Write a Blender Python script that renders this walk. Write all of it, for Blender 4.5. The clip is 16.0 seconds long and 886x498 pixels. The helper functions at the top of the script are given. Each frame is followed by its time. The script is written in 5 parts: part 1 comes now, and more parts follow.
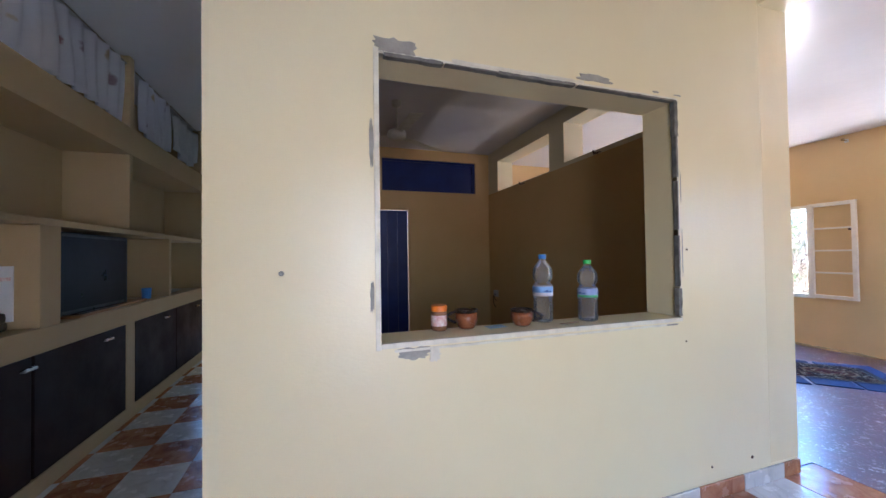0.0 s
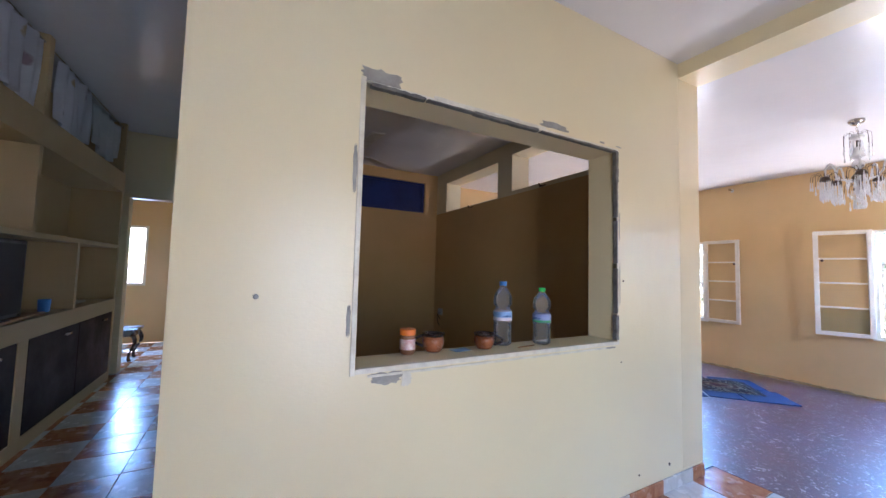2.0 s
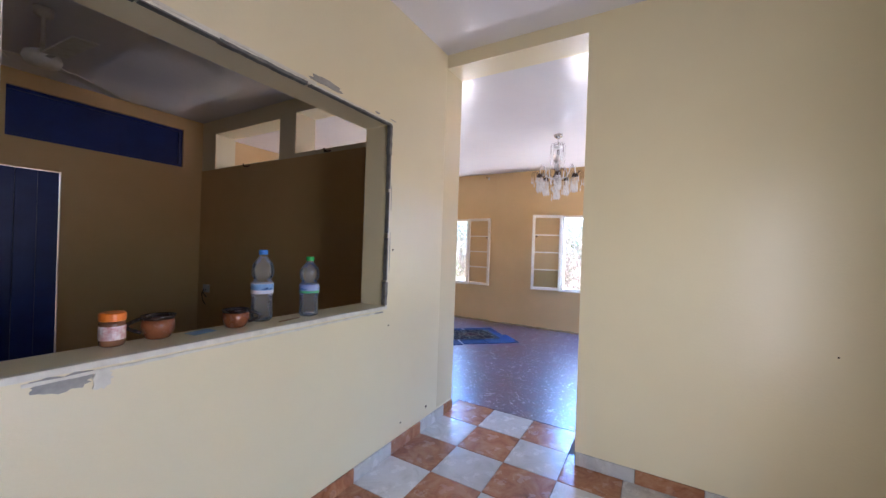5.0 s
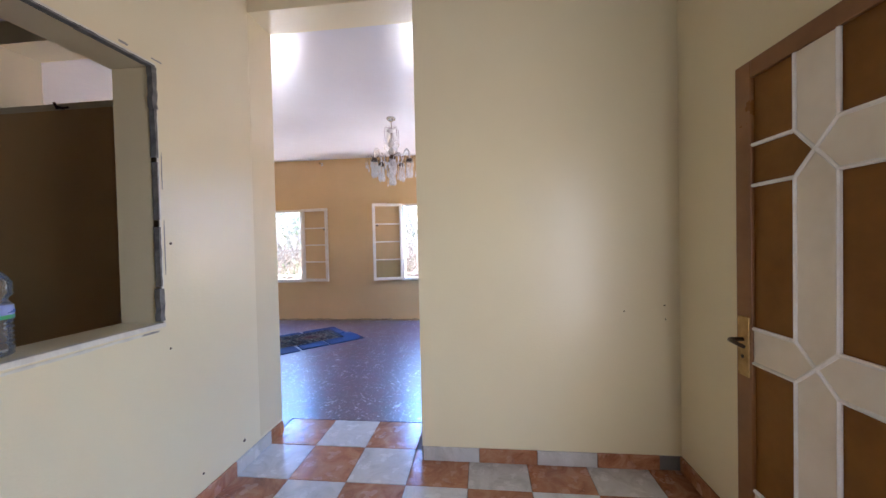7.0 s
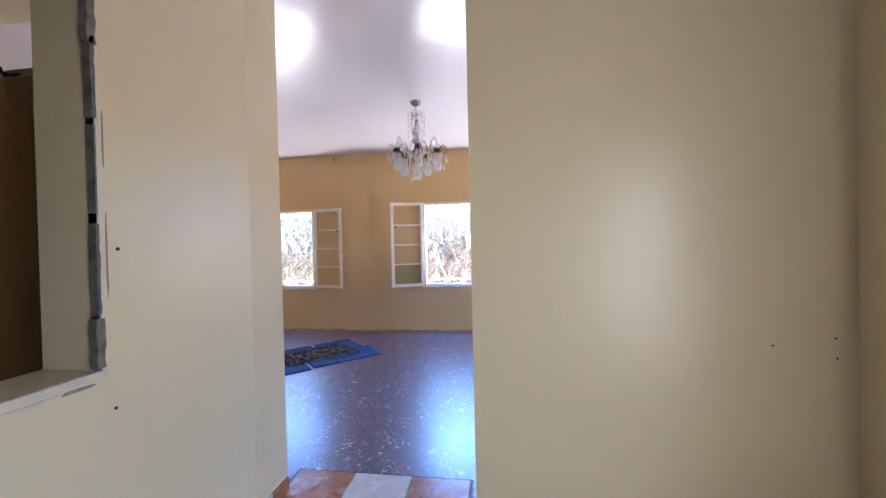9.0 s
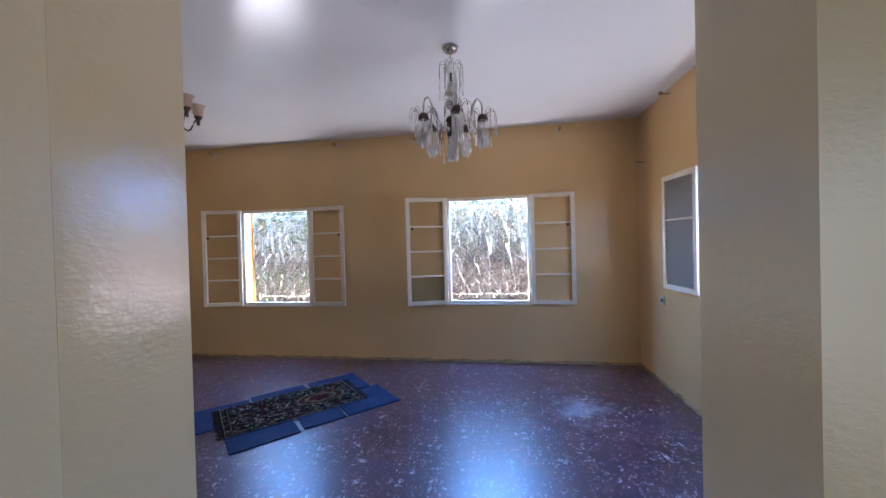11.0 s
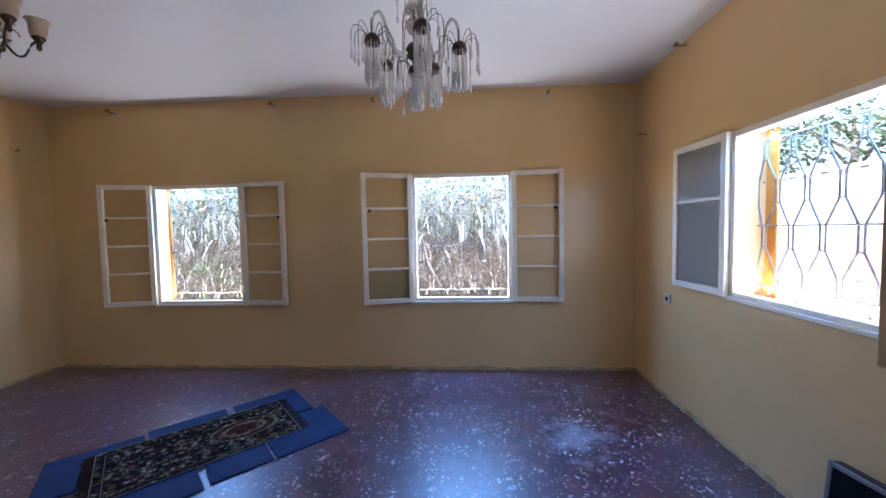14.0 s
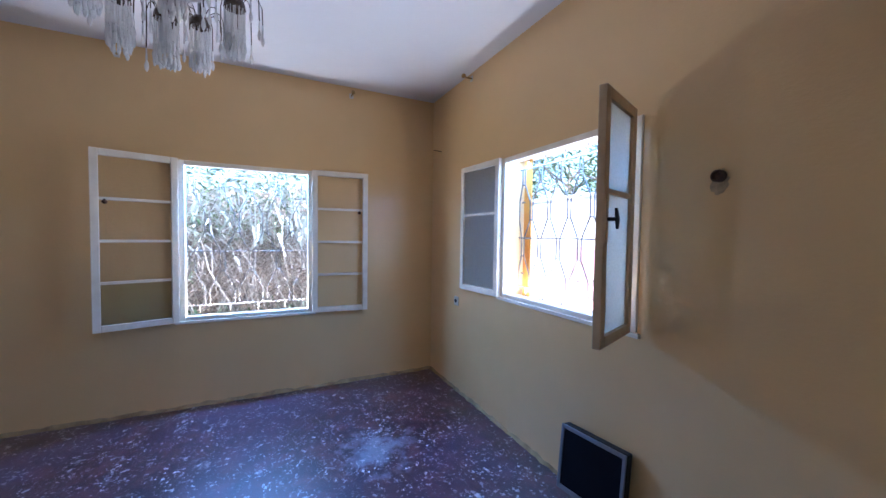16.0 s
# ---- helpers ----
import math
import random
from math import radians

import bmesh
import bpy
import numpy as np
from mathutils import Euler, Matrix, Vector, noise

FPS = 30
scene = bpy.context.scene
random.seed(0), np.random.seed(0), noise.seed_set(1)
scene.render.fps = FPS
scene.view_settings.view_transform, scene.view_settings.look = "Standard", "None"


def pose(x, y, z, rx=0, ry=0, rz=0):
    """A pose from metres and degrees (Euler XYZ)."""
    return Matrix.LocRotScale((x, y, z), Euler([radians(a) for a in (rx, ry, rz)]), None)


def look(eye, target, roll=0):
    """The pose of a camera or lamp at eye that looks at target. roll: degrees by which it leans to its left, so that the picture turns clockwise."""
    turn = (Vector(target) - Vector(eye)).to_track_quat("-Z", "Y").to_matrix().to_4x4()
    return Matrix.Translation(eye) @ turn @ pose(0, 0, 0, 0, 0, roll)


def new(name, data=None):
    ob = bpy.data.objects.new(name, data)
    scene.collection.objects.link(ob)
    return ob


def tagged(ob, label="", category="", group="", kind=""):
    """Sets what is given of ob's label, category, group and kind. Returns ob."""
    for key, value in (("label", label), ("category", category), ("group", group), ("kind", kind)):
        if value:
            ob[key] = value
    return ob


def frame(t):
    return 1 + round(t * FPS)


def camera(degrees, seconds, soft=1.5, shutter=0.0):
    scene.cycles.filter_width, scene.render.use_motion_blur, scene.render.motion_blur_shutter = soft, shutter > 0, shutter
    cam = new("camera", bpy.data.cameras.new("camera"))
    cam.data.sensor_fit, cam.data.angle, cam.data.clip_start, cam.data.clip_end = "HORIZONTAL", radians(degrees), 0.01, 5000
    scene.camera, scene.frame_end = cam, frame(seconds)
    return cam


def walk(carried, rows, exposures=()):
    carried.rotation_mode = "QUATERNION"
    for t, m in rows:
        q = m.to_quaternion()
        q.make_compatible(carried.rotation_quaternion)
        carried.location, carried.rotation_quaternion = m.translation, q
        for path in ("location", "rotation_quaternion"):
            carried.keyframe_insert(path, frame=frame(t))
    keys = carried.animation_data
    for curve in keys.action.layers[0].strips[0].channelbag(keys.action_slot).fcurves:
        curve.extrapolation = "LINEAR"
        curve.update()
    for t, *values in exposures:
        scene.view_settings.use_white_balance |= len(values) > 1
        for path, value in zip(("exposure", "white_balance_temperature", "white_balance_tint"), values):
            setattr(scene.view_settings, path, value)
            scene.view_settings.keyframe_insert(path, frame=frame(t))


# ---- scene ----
cam = camera(101.9, 16.0)
PATH = [
    (0, (-0.055, -0.101, 1.287), (0.569, 1.799, 1.322), -0.8),
    (0.5, (-0.162, -0.092, 1.315), (0.686, 1.718, 1.384), -0.5),
    (1, (-0.2, -0.096, 1.325), (0.74, 1.668, 1.397), -0.1),
    (1.5, (-0.224, -0.09, 1.334), (0.73, 1.664, 1.435), 1.2),
    (2, (-0.227, -0.093, 1.335), (0.721, 1.664, 1.453), 1.5),
    (2.5, (-0.208, -0.111, 1.34), (0.798, 1.612, 1.477), 1.3),
    (3, (-0.159, -0.121, 1.339), (1.102, 1.427, 1.452), 1.6),
    (3.5, (-0.111, -0.138, 1.333), (1.414, 1.154, 1.417), 2.0),
    (6, (0.041, -0.142, 1.295), (1.858, 0.692, 1.272), 0.9),
    (6.5, (0.24, -0.126, 1.27), (2.162, 0.429, 1.27), -0.8),
    (7, (0.244, -0.125, 1.277), (2.232, 0.093, 1.24), -1.3),
    (7.5, (0.132, -0.081, 1.28), (2.128, 0.032, 1.212), -1.3),
    (8, (0.194, -0.029, 1.262), (2.19, 0.068, 1.183), 0.3),
    (8.5, (0.473, 0.05, 1.27), (2.457, 0.307, 1.253), -1.2),
    (11, (1.863, 0.602, 1.378), (3.841, 0.899, 1.356), -1.5),
    (11.5, (2.098, 0.644, 1.388), (4.063, 1.015, 1.417), -1.2),
    (12, (2.298, 0.645, 1.393), (4.23, 1.163, 1.417), -1.5),
    (12.5, (2.368, 0.657, 1.383), (4.303, 1.163, 1.35), -2.2),
    (13, (2.397, 0.657, 1.368), (4.328, 1.173, 1.299), -0.7),
    (13.5, (2.44, 0.65, 1.365), (4.368, 1.174, 1.264), -1.7),
    (14, (2.573, 0.655, 1.372), (4.566, 0.787, 1.272), -1.1),
    (14.5, (2.677, 0.635, 1.352), (4.613, 0.143, 1.262), 1.1),
    (15, (2.721, 0.588, 1.375), (4.583, -0.14, 1.314), 0.8),
    (15.5, (2.717, 0.565, 1.37), (4.488, -0.362, 1.308), 1.3),
    (16, (2.72, 0.567, 1.374), (4.517, -0.307, 1.301), 0.8),
]
EXPOSURES = [(0.0, 3.72, 5500, 17), (2.5, 3.66, 5450, 17), (3.5, 3.42, 5500, 17), (6.0, 3.4, 5550, 20), (8.5, 3.3, 5550, 20), (11.0, 2.36, 5350, 17), (12.0, 2.18, 5300, 13), (12.7, 2.2, 5300, 14), (13.5, 2.42, 5300, 14), (14.0, 2.31, 5350, 14), (14.5, 2.02, 5500, 21), (15.0, 2.22, 5500, 23), (16.0, 2.38, 4900, 14)]
walk(cam, [(t, look(eye, target, roll)) for t, eye, target, roll in PATH], EXPOSURES)

# ---- light ----
SUN_ELEVATION, SUN_AZIMUTH = 50.0, 135.0      # azimuth of the sun seen from the house, degrees from +x towards +y
world = bpy.data.worlds.new("sky")
scene.world = world
world.use_nodes = True
wn = world.node_tree.nodes
sky = wn.new("ShaderNodeTexSky")
sky.sky_type = "NISHITA"
sky.sun_disc = False
sky.sun_elevation = radians(SUN_ELEVATION)
sky.sun_rotation = radians(90.0 - SUN_AZIMUTH)
world.node_tree.links.new(sky.outputs["Color"], wn["Background"].inputs["Color"])
wn["Background"].inputs["Strength"].default_value = 0.15
sun = new("sun", bpy.data.lights.new("sun", "SUN"))
sun.data.energy, sun.data.angle, sun.data.color = 4.0, radians(0.5), (1.0, 0.95, 0.88)
sd = Vector((math.cos(radians(SUN_AZIMUTH)) * math.cos(radians(SUN_ELEVATION)), math.sin(radians(SUN_AZIMUTH)) * math.cos(radians(SUN_ELEVATION)), math.sin(radians(SUN_ELEVATION))))
sun.matrix_world = look(sd * 30, (0, 0, 0))


def sky_lamp(name, eye, target, w, h, watts, color):
    lamp = new(name, bpy.data.lights.new(name, "AREA"))
    lamp.data.shape, lamp.data.size, lamp.data.size_y, lamp.data.energy, lamp.data.color = "RECTANGLE", w, h, watts, color
    lamp.matrix_world = look(eye, target)
    return lamp


# daylight of the open front door behind the walker
door_light = sky_lamp("doorway_daylight", (0.34, -1.25, 1.12), (2.3, -0.15, 1.4), 0.60, 1.6, 1.42, (1.0, 0.96, 0.88))
door_light.data.spread = radians(140)
# daylight in the window openings, along head and sill of each reveal
DAY, DAY_UP = (0.22, 0.49, 1.0), (1.0, 0.93, 0.85)
for y0, y1, z0, z1, watts in ((2.91, 3.85, 0.672, 1.885, 9.0), (0.22, 1.18, 0.688, 1.925, 18.0)):
    ym = (y0 + y1) / 2
    sky_lamp("window_daylight", (6.185, ym, z1 - 0.004), (5.185, ym, z1 - 1.9), y1 - y0 - 0.1, 0.13, watts, DAY)
    sky_lamp("window_daylight", (6.185, ym, z0 + 0.004), (5.185, ym, z0 + 1.9), y1 - y0 - 0.1, 0.13, 7.2, DAY_UP)
sky_lamp("window_daylight", (4.325, -1.045, 1.921), (4.325, -0.045, 0.02), 0.95, 0.13, 9.5, DAY)
sky_lamp("window_daylight", (4.325, -1.045, 0.949), (4.325, -0.045, 2.85), 0.95, 0.13, 5.0, DAY_UP)

far_light = sky_lamp("window_daylight", (-2.175, 7.70, 1.45), (-1.6, 5.6, 0.0), 0.78, 0.88, 3.6, (0.30, 0.55, 1.0))
far_light.data.spread = radians(110)


# ---- materials ----
def material(name):
    m = bpy.data.materials.new(name)
    m.use_nodes = True
    return m, m.node_tree.nodes, m.node_tree.links, m.node_tree.nodes["Principled BSDF"]


def noise_node(n, l, scale, detail=4.0, rough=0.6, stretch=None):
    tc = n.new("ShaderNodeTexCoord")
    t = n.new("ShaderNodeTexNoise")
    t.inputs["Scale"].default_value, t.inputs["Detail"].default_value, t.inputs["Roughness"].default_value = scale, detail, rough
    if stretch:
        mp = n.new("ShaderNodeMapping")
        mp.inputs["Scale"].default_value = stretch
        l.new(tc.outputs["Object"], mp.inputs["Vector"])
        l.new(mp.outputs["Vector"], t.inputs["Vector"])
    else:
        l.new(tc.outputs["Object"], t.inputs["Vector"])
    return t


def ramp(n, l, src, stops, interpolation="LINEAR"):
    r = n.new("ShaderNodeValToRGB")
    r.color_ramp.interpolation = interpolation
    e = r.color_ramp.elements
    while len(e) < len(stops):
        e.new(0.5)
    for el, (p, c) in zip(e, stops):
        el.position, el.color = p, (*c, 1.0) if len(c) == 3 else c
    l.new(src, r.inputs["Fac"])
    return r


def mix(n, l, fac, a, b, blend="MIX"):
    m = n.new("ShaderNodeMix")
    m.data_type, m.blend_type = "RGBA", blend
    for sock, v in ((m.inputs["Factor"], fac), (m.inputs["A"], a), (m.inputs["B"], b)):
        if isinstance(v, (int, float)):
            sock.default_value = v
        elif isinstance(v, tuple):
            sock.default_value = (*v, 1.0)
        else:
            l.new(v, sock)
    return m.outputs["Result"]


def bump(n, l, p, src, strength, distance):
    b = n.new("ShaderNodeBump")
    b.inputs["Strength"].default_value, b.inputs["Distance"].default_value = strength, distance
    l.new(src, b.inputs["Height"])
    l.new(b.outputs["Normal"], p.inputs["Normal"])


def paint(name, col, dark, rough=0.35, spread=0.12, bump_mm=1.0, big=1.3, fine=40.0, metal=0.0, coat=0.0, spec=0.5):
    """Painted, plastered or plain surface: broad stains, fine grain, uneven gloss and a brushed relief."""
    m, n, l, p = material(name)
    a, b = noise_node(n, l, big, 5.0, 0.62), noise_node(n, l, fine, 3.0)
    ra = ramp(n, l, a.outputs["Fac"], [(0.30, dark), (0.62, col)])
    c = mix(n, l, ramp(n, l, b.outputs["Fac"], [(0.3, (0, 0, 0)), (0.7, (0.25, 0.25, 0.25))]).outputs["Color"], ra.outputs["Color"], tuple(v * 0.86 for v in col))
    l.new(c, p.inputs["Base Color"])
    rr = ramp(n, l, a.outputs["Fac"], [(0.3, (rough + spread,) * 3), (0.7, (max(rough - spread, 0.03),) * 3)])
    l.new(rr.outputs["Color"], p.inputs["Roughness"])
    p.inputs["Metallic"].default_value = metal
    p.inputs["Coat Weight"].default_value = coat
    p.inputs["Specular IOR Level"].default_value = spec
    if bump_mm:
        bump(n, l, p, b.outputs["Fac"], 0.5, bump_mm / 1000)
    return m


def wall_paint(name, col, dark, rough, spec=0.5):
    """Oil paint rolled over uneven plaster: glossy, wavy, with scuffs."""
    m, n, l, p = material(name)
    a, b, w = noise_node(n, l, 1.4, 3.0, 0.5), noise_node(n, l, 48.0, 3.0, 0.6, (1, 1, 1.8)), noise_node(n, l, 7.0, 2.0, 0.4, (1, 1, 0.45))
    ra = ramp(n, l, a.outputs["Fac"], [(0.15, dark), (0.85, col)])
    s = noise_node(n, l, 3.5, 9.0, 0.7)
    c = mix(n, l, ramp(n, l, s.outputs["Fac"], [(0.50, (0, 0, 0)), (0.95, (0.10, 0.10, 0.10))]).outputs["Color"], ra.outputs["Color"], tuple(v * 0.72 for v in dark))
    l.new(c, p.inputs["Base Color"])
    p.inputs["Roughness"].default_value, p.inputs["Specular IOR Level"].default_value = rough, spec
    add = n.new("ShaderNodeMath")
    add.operation = "MULTIPLY_ADD"
    add.inputs[1].default_value = 0.30
    l.new(b.outputs["Fac"], add.inputs[0])
    l.new(w.outputs["Fac"], add.inputs[2])
    bump(n, l, p, add.outputs["Value"], 0.35, 0.008)
    return m


CREAM = wall_paint("cream_gloss_paint", (0.80, 0.71, 0.465), (0.755, 0.65, 0.42), 0.33, 0.6)
CREAM_GLOSS = wall_paint("cream_high_gloss_paint", (0.80, 0.70, 0.45), (0.755, 0.645, 0.41), 0.18, 0.85)
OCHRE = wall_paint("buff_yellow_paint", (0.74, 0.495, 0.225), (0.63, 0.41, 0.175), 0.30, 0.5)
BROWN_WALL = wall_paint("tan_brown_overlay", (0.68, 0.45, 0.20), (0.58, 0.38, 0.16), 0.5, 0.3)
CEIL = wall_paint("white_gloss_ceiling_paint", (0.81, 0.79, 0.80), (0.75, 0.73, 0.74), 0.21, 0.7)
WHITE = paint("white_gloss_paint", (0.86, 0.77, 0.62), (0.74, 0.64, 0.48), 0.35, 0.1, 0.4, 6.0, 90.0)
CEMENT = paint("bare_grey_plaster", (0.39, 0.365, 0.32), (0.25, 0.235, 0.205), 0.85, 0.1, 3.0, 14.0, 70.0)
GROUT = paint("grey_grout", (0.20, 0.18, 0.16), (0.12, 0.11, 0.10), 0.85, 0.1, 0.6)


def room_floor_material():
    """Red floor paint, dulled by dust tinted with the windows' blue sheen, with pale flakes, scrapes and worn patches.
    """
    m, n, l, p = material("worn_red_floor_paint")
    a = noise_node(n, l, 0.9, 6.0, 0.68)
    b = noise_node(n, l, 6.0, 7.0, 0.72)
    base = ramp(n, l, b.outputs["Fac"], [(0.30, (0.010, 0.004, 0.008)), (0.50, (0.052, 0.011, 0.018)), (0.72, (0.15, 0.042, 0.05))])
    # dust patches; their violet-blue puts the windows' reflected sheen into the colour
    dusty = ramp(n, l, a.outputs["Fac"], [(0.44, (0, 0, 0)), (0.68, (0.55, 0.55, 0.55))])
    c = mix(n, l, dusty.outputs["Color"], base.outputs["Color"], (0.085, 0.060, 0.125))
    # dried spill and scraped patch before the south-east corner
    tc, mp = n.new("ShaderNodeTexCoord"), n.new("ShaderNodeVectorMath")
    wob = noise_node(n, l, 5.0, 6.0, 0.7)
    mp.operation = "DISTANCE"
    l.new(tc.outputs["Object"], mp.inputs[0])
    mp.inputs[1].default_value = (4.92, -0.03, 0.0)
    far = n.new("ShaderNodeMath")
    far.operation = "MULTIPLY_ADD"
    l.new(wob.outputs["Fac"], far.inputs[0])
    far.inputs[1].default_value = 1.5
    l.new(mp.outputs["Value"], far.inputs[2])
    spill = ramp(n, l, far.outputs["Value"], [(0.76, (0.6, 0.6, 0.6)), (1.0, (0, 0, 0))])
    c = mix(n, l, spill.outputs["Color"], c, (0.30, 0.31, 0.38))
    for scale, detail, lo, tint, amount in ((8.5, 10.0, 0.63, (0.62, 0.60, 0.64), 0.85), (23.0, 9.0, 0.592, (0.66, 0.64, 0.67), 0.92), (50.0, 7.0, 0.575, (0.62, 0.59, 0.63), 0.88)):
        f = noise_node(n, l, scale, detail, 0.62)
        sp = ramp(n, l, f.outputs["Fac"], [(lo, (0, 0, 0)), (lo + 0.02, (amount,) * 3)])
        gate = ramp(n, l, noise_node(n, l, scale * 0.17, 5.0, 0.7).outputs["Fac"], [(0.45, (0, 0, 0)), (0.62, (1, 1, 1))])
        c = mix(n, l, mix(n, l, 1.0, sp.outputs["Color"], gate.outputs["Color"], "MULTIPLY"), c, tint)
    scr = noise_node(n, l, 9.0, 5.0, 0.6, (1.0, 7.0, 1.0))
    c = mix(n, l, ramp(n, l, scr.outputs["Fac"], [(0.66, (0, 0, 0)), (0.70, (0.5, 0.5, 0.5))]).outputs["Color"], c, (0.45, 0.40, 0.40))
    worn = ramp(n, l, noise_node(n, l, 1.7, 9.0, 0.78).outputs["Fac"], [(0.62, (0, 0, 0)), (0.68, (0.6, 0.6, 0.6))])
    c = mix(n, l, worn.outputs["Color"], c, (0.46, 0.42, 0.42))
    l.new(c, p.inputs["Base Color"])
    rr = ramp(n, l, b.outputs["Fac"], [(0.3, (0.30,) * 3), (0.7, (0.48,) * 3)])
    l.new(rr.outputs["Color"], p.inputs["Roughness"])
    p.inputs["Specular IOR Level"].default_value = 0.5
    p.inputs["Coat Weight"].default_value, p.inputs["Coat Roughness"].default_value = 0.85, 0.29
    bump(n, l, p, noise_node(n, l, 20.0, 7.0, 0.75).outputs["Fac"], 0.45, 0.005)
    return m


RED_FLOOR = room_floor_material()


def marble(name, c0, c1, c2):
    """Glazed marbled tile; each one is turned and shifted by its own random number."""
    m, n, l, p = material(name)
    tc, oi = n.new("ShaderNodeTexCoord"), n.new("ShaderNodeObjectInfo")
    sh = n.new("ShaderNodeVectorMath")
    sh.operation = "MULTIPLY_ADD"
    sh.inputs[1].default_value = (1, 1, 1)
    sc = n.new("ShaderNodeMath")
    sc.operation = "MULTIPLY"
    sc.inputs[1].default_value = 37.0
    l.new(oi.outputs["Random"], sc.inputs[0])
    cb = n.new("ShaderNodeCombineXYZ")
    for k in range(3):
        l.new(sc.outputs["Value"], cb.inputs[k])
    l.new(tc.outputs["Object"], sh.inputs[0])
    l.new(cb.outputs["Vector"], sh.inputs[2])
    t = n.new("ShaderNodeTexNoise")
    t.inputs["Scale"].default_value, t.inputs["Detail"].default_value, t.inputs["Roughness"].default_value, t.inputs["Distortion"].default_value = 7.0, 7.0, 0.68, 1.4
    l.new(sh.outputs["Vector"], t.inputs["Vector"])
    r = ramp(n, l, t.outputs["Fac"], [(0.30, c0), (0.50, c1), (0.72, c2)])
    tone = ramp(n, l, oi.outputs["Random"], [(0.0, (0.80, 0.80, 0.80)), (1.0, (1.0, 1.0, 1.0))])
    l.new(mix(n, l, 1.0, r.outputs["Color"], tone.outputs["Color"], "MULTIPLY"), p.inputs["Base Color"])
    g = ramp(n, l, noise_node(n, l, 9.0, 5.0).outputs["Fac"], [(0.3, (0.16,) * 3), (0.7, (0.34,) * 3)])
    l.new(g.outputs["Color"], p.inputs["Roughness"])
    bump(n, l, p, t.outputs["Fac"], 0.15, 0.002)
    return m


TILE_WHITE = marble("white_marbled_tile", (0.50, 0.47, 0.43), (0.64, 0.61, 0.57), (0.70, 0.68, 0.65))
TILE_BROWN = marble("terracotta_marbled_tile", (0.22, 0.075, 0.03), (0.42, 0.18, 0.085), (0.55, 0.29, 0.16))


# ---- building blocks ----
def box(bm, x0, y0, z0, x1, y1, z1, bevel=0.0, m=None):
    r = bmesh.ops.create_cube(bm, size=1.0)
    vs = r["verts"]
    for v in vs:
        v.co = Vector((x0 + (v.co.x + 0.5) * (x1 - x0), y0 + (v.co.y + 0.5) * (y1 - y0), z0 + (v.co.z + 0.5) * (z1 - z0)))
    if bevel:
        es = list({e for v in vs for e in v.link_edges})
        rb = bmesh.ops.bevel(bm, geom=es, offset=bevel, segments=2, affect="EDGES", profile=0.6)
        vs = [v for v in rb["verts"]]
    if m is not None:
        bmesh.ops.transform(bm, matrix=m, verts=list({v for v in vs if v.is_valid}))
    return vs


def boxes(*rows, bevel=0.0):
    bm = bmesh.new()
    for r in rows:
        box(bm, *r, bevel=bevel)
    return bm


def part(name, bm, mat, parent=None, label="", at=None, smooth=False):
    """Links a bmesh as one mesh object, under its thing if one is given."""
    me = bpy.data.meshes.new(name)
    bmesh.ops.recalc_face_normals(bm, faces=bm.faces)
    if smooth:
        for f in bm.faces:
            f.smooth = True
    bm.to_mesh(me)
    bm.free()
    me.materials.append(mat)
    ob = new(name, me)
    if parent is not None:
        ob.parent = parent
    if at is not None:
        ob.matrix_basis = at
    if label:
        ob["label"] = label
    return ob


def thing(name, m, label, category, group="", kind=""):
    ob = new(name)
    ob.empty_display_size = 0.1
    ob.matrix_basis = m
    return tagged(ob, label, category, group, kind)


def lathe(bm, profile, seg=20, m=None):
    """Turns a profile of (radius, height) round z."""
    rings = []
    for r, z in profile:
        rings.append([bm.verts.new((max(r, 0.0004) * math.cos(2 * math.pi * k / seg), max(r, 0.0004) * math.sin(2 * math.pi * k / seg), z)) for k in range(seg)])
    for a, b in zip(rings, rings[1:]):
        for k in range(seg):
            bm.faces.new((a[k], a[(k + 1) % seg], b[(k + 1) % seg], b[k]))
    bm.faces.new(rings[0][::-1])
    bm.faces.new(rings[-1])
    if m is not None:
        bmesh.ops.transform(bm, matrix=m, verts=[v for ring in rings for v in ring])


def tube(bm, pts, r, seg=6):
    """A round bar along points."""
    pts = [Vector(p) for p in pts]
    rings = []
    for k, p in enumerate(pts):
        d = (pts[min(k + 1, len(pts) - 1)] - pts[max(k - 1, 0)]).normalized()
        side = d.cross(Vector((0, 0, 1)) if abs(d.z) < 0.9 else Vector((1, 0, 0))).normalized()
        up = side.cross(d)
        rr = r[k] if isinstance(r, (list, tuple)) else r
        rings.append([bm.verts.new(p + rr * (side * math.cos(2 * math.pi * j / seg) + up * math.sin(2 * math.pi * j / seg))) for j in range(seg)])
    for a, b in zip(rings, rings[1:]):
        for j in range(seg):
            bm.faces.new((a[j], a[(j + 1) % seg], b[(j + 1) % seg], b[j]))
    bm.faces.new(rings[0][::-1])
    bm.faces.new(rings[-1])


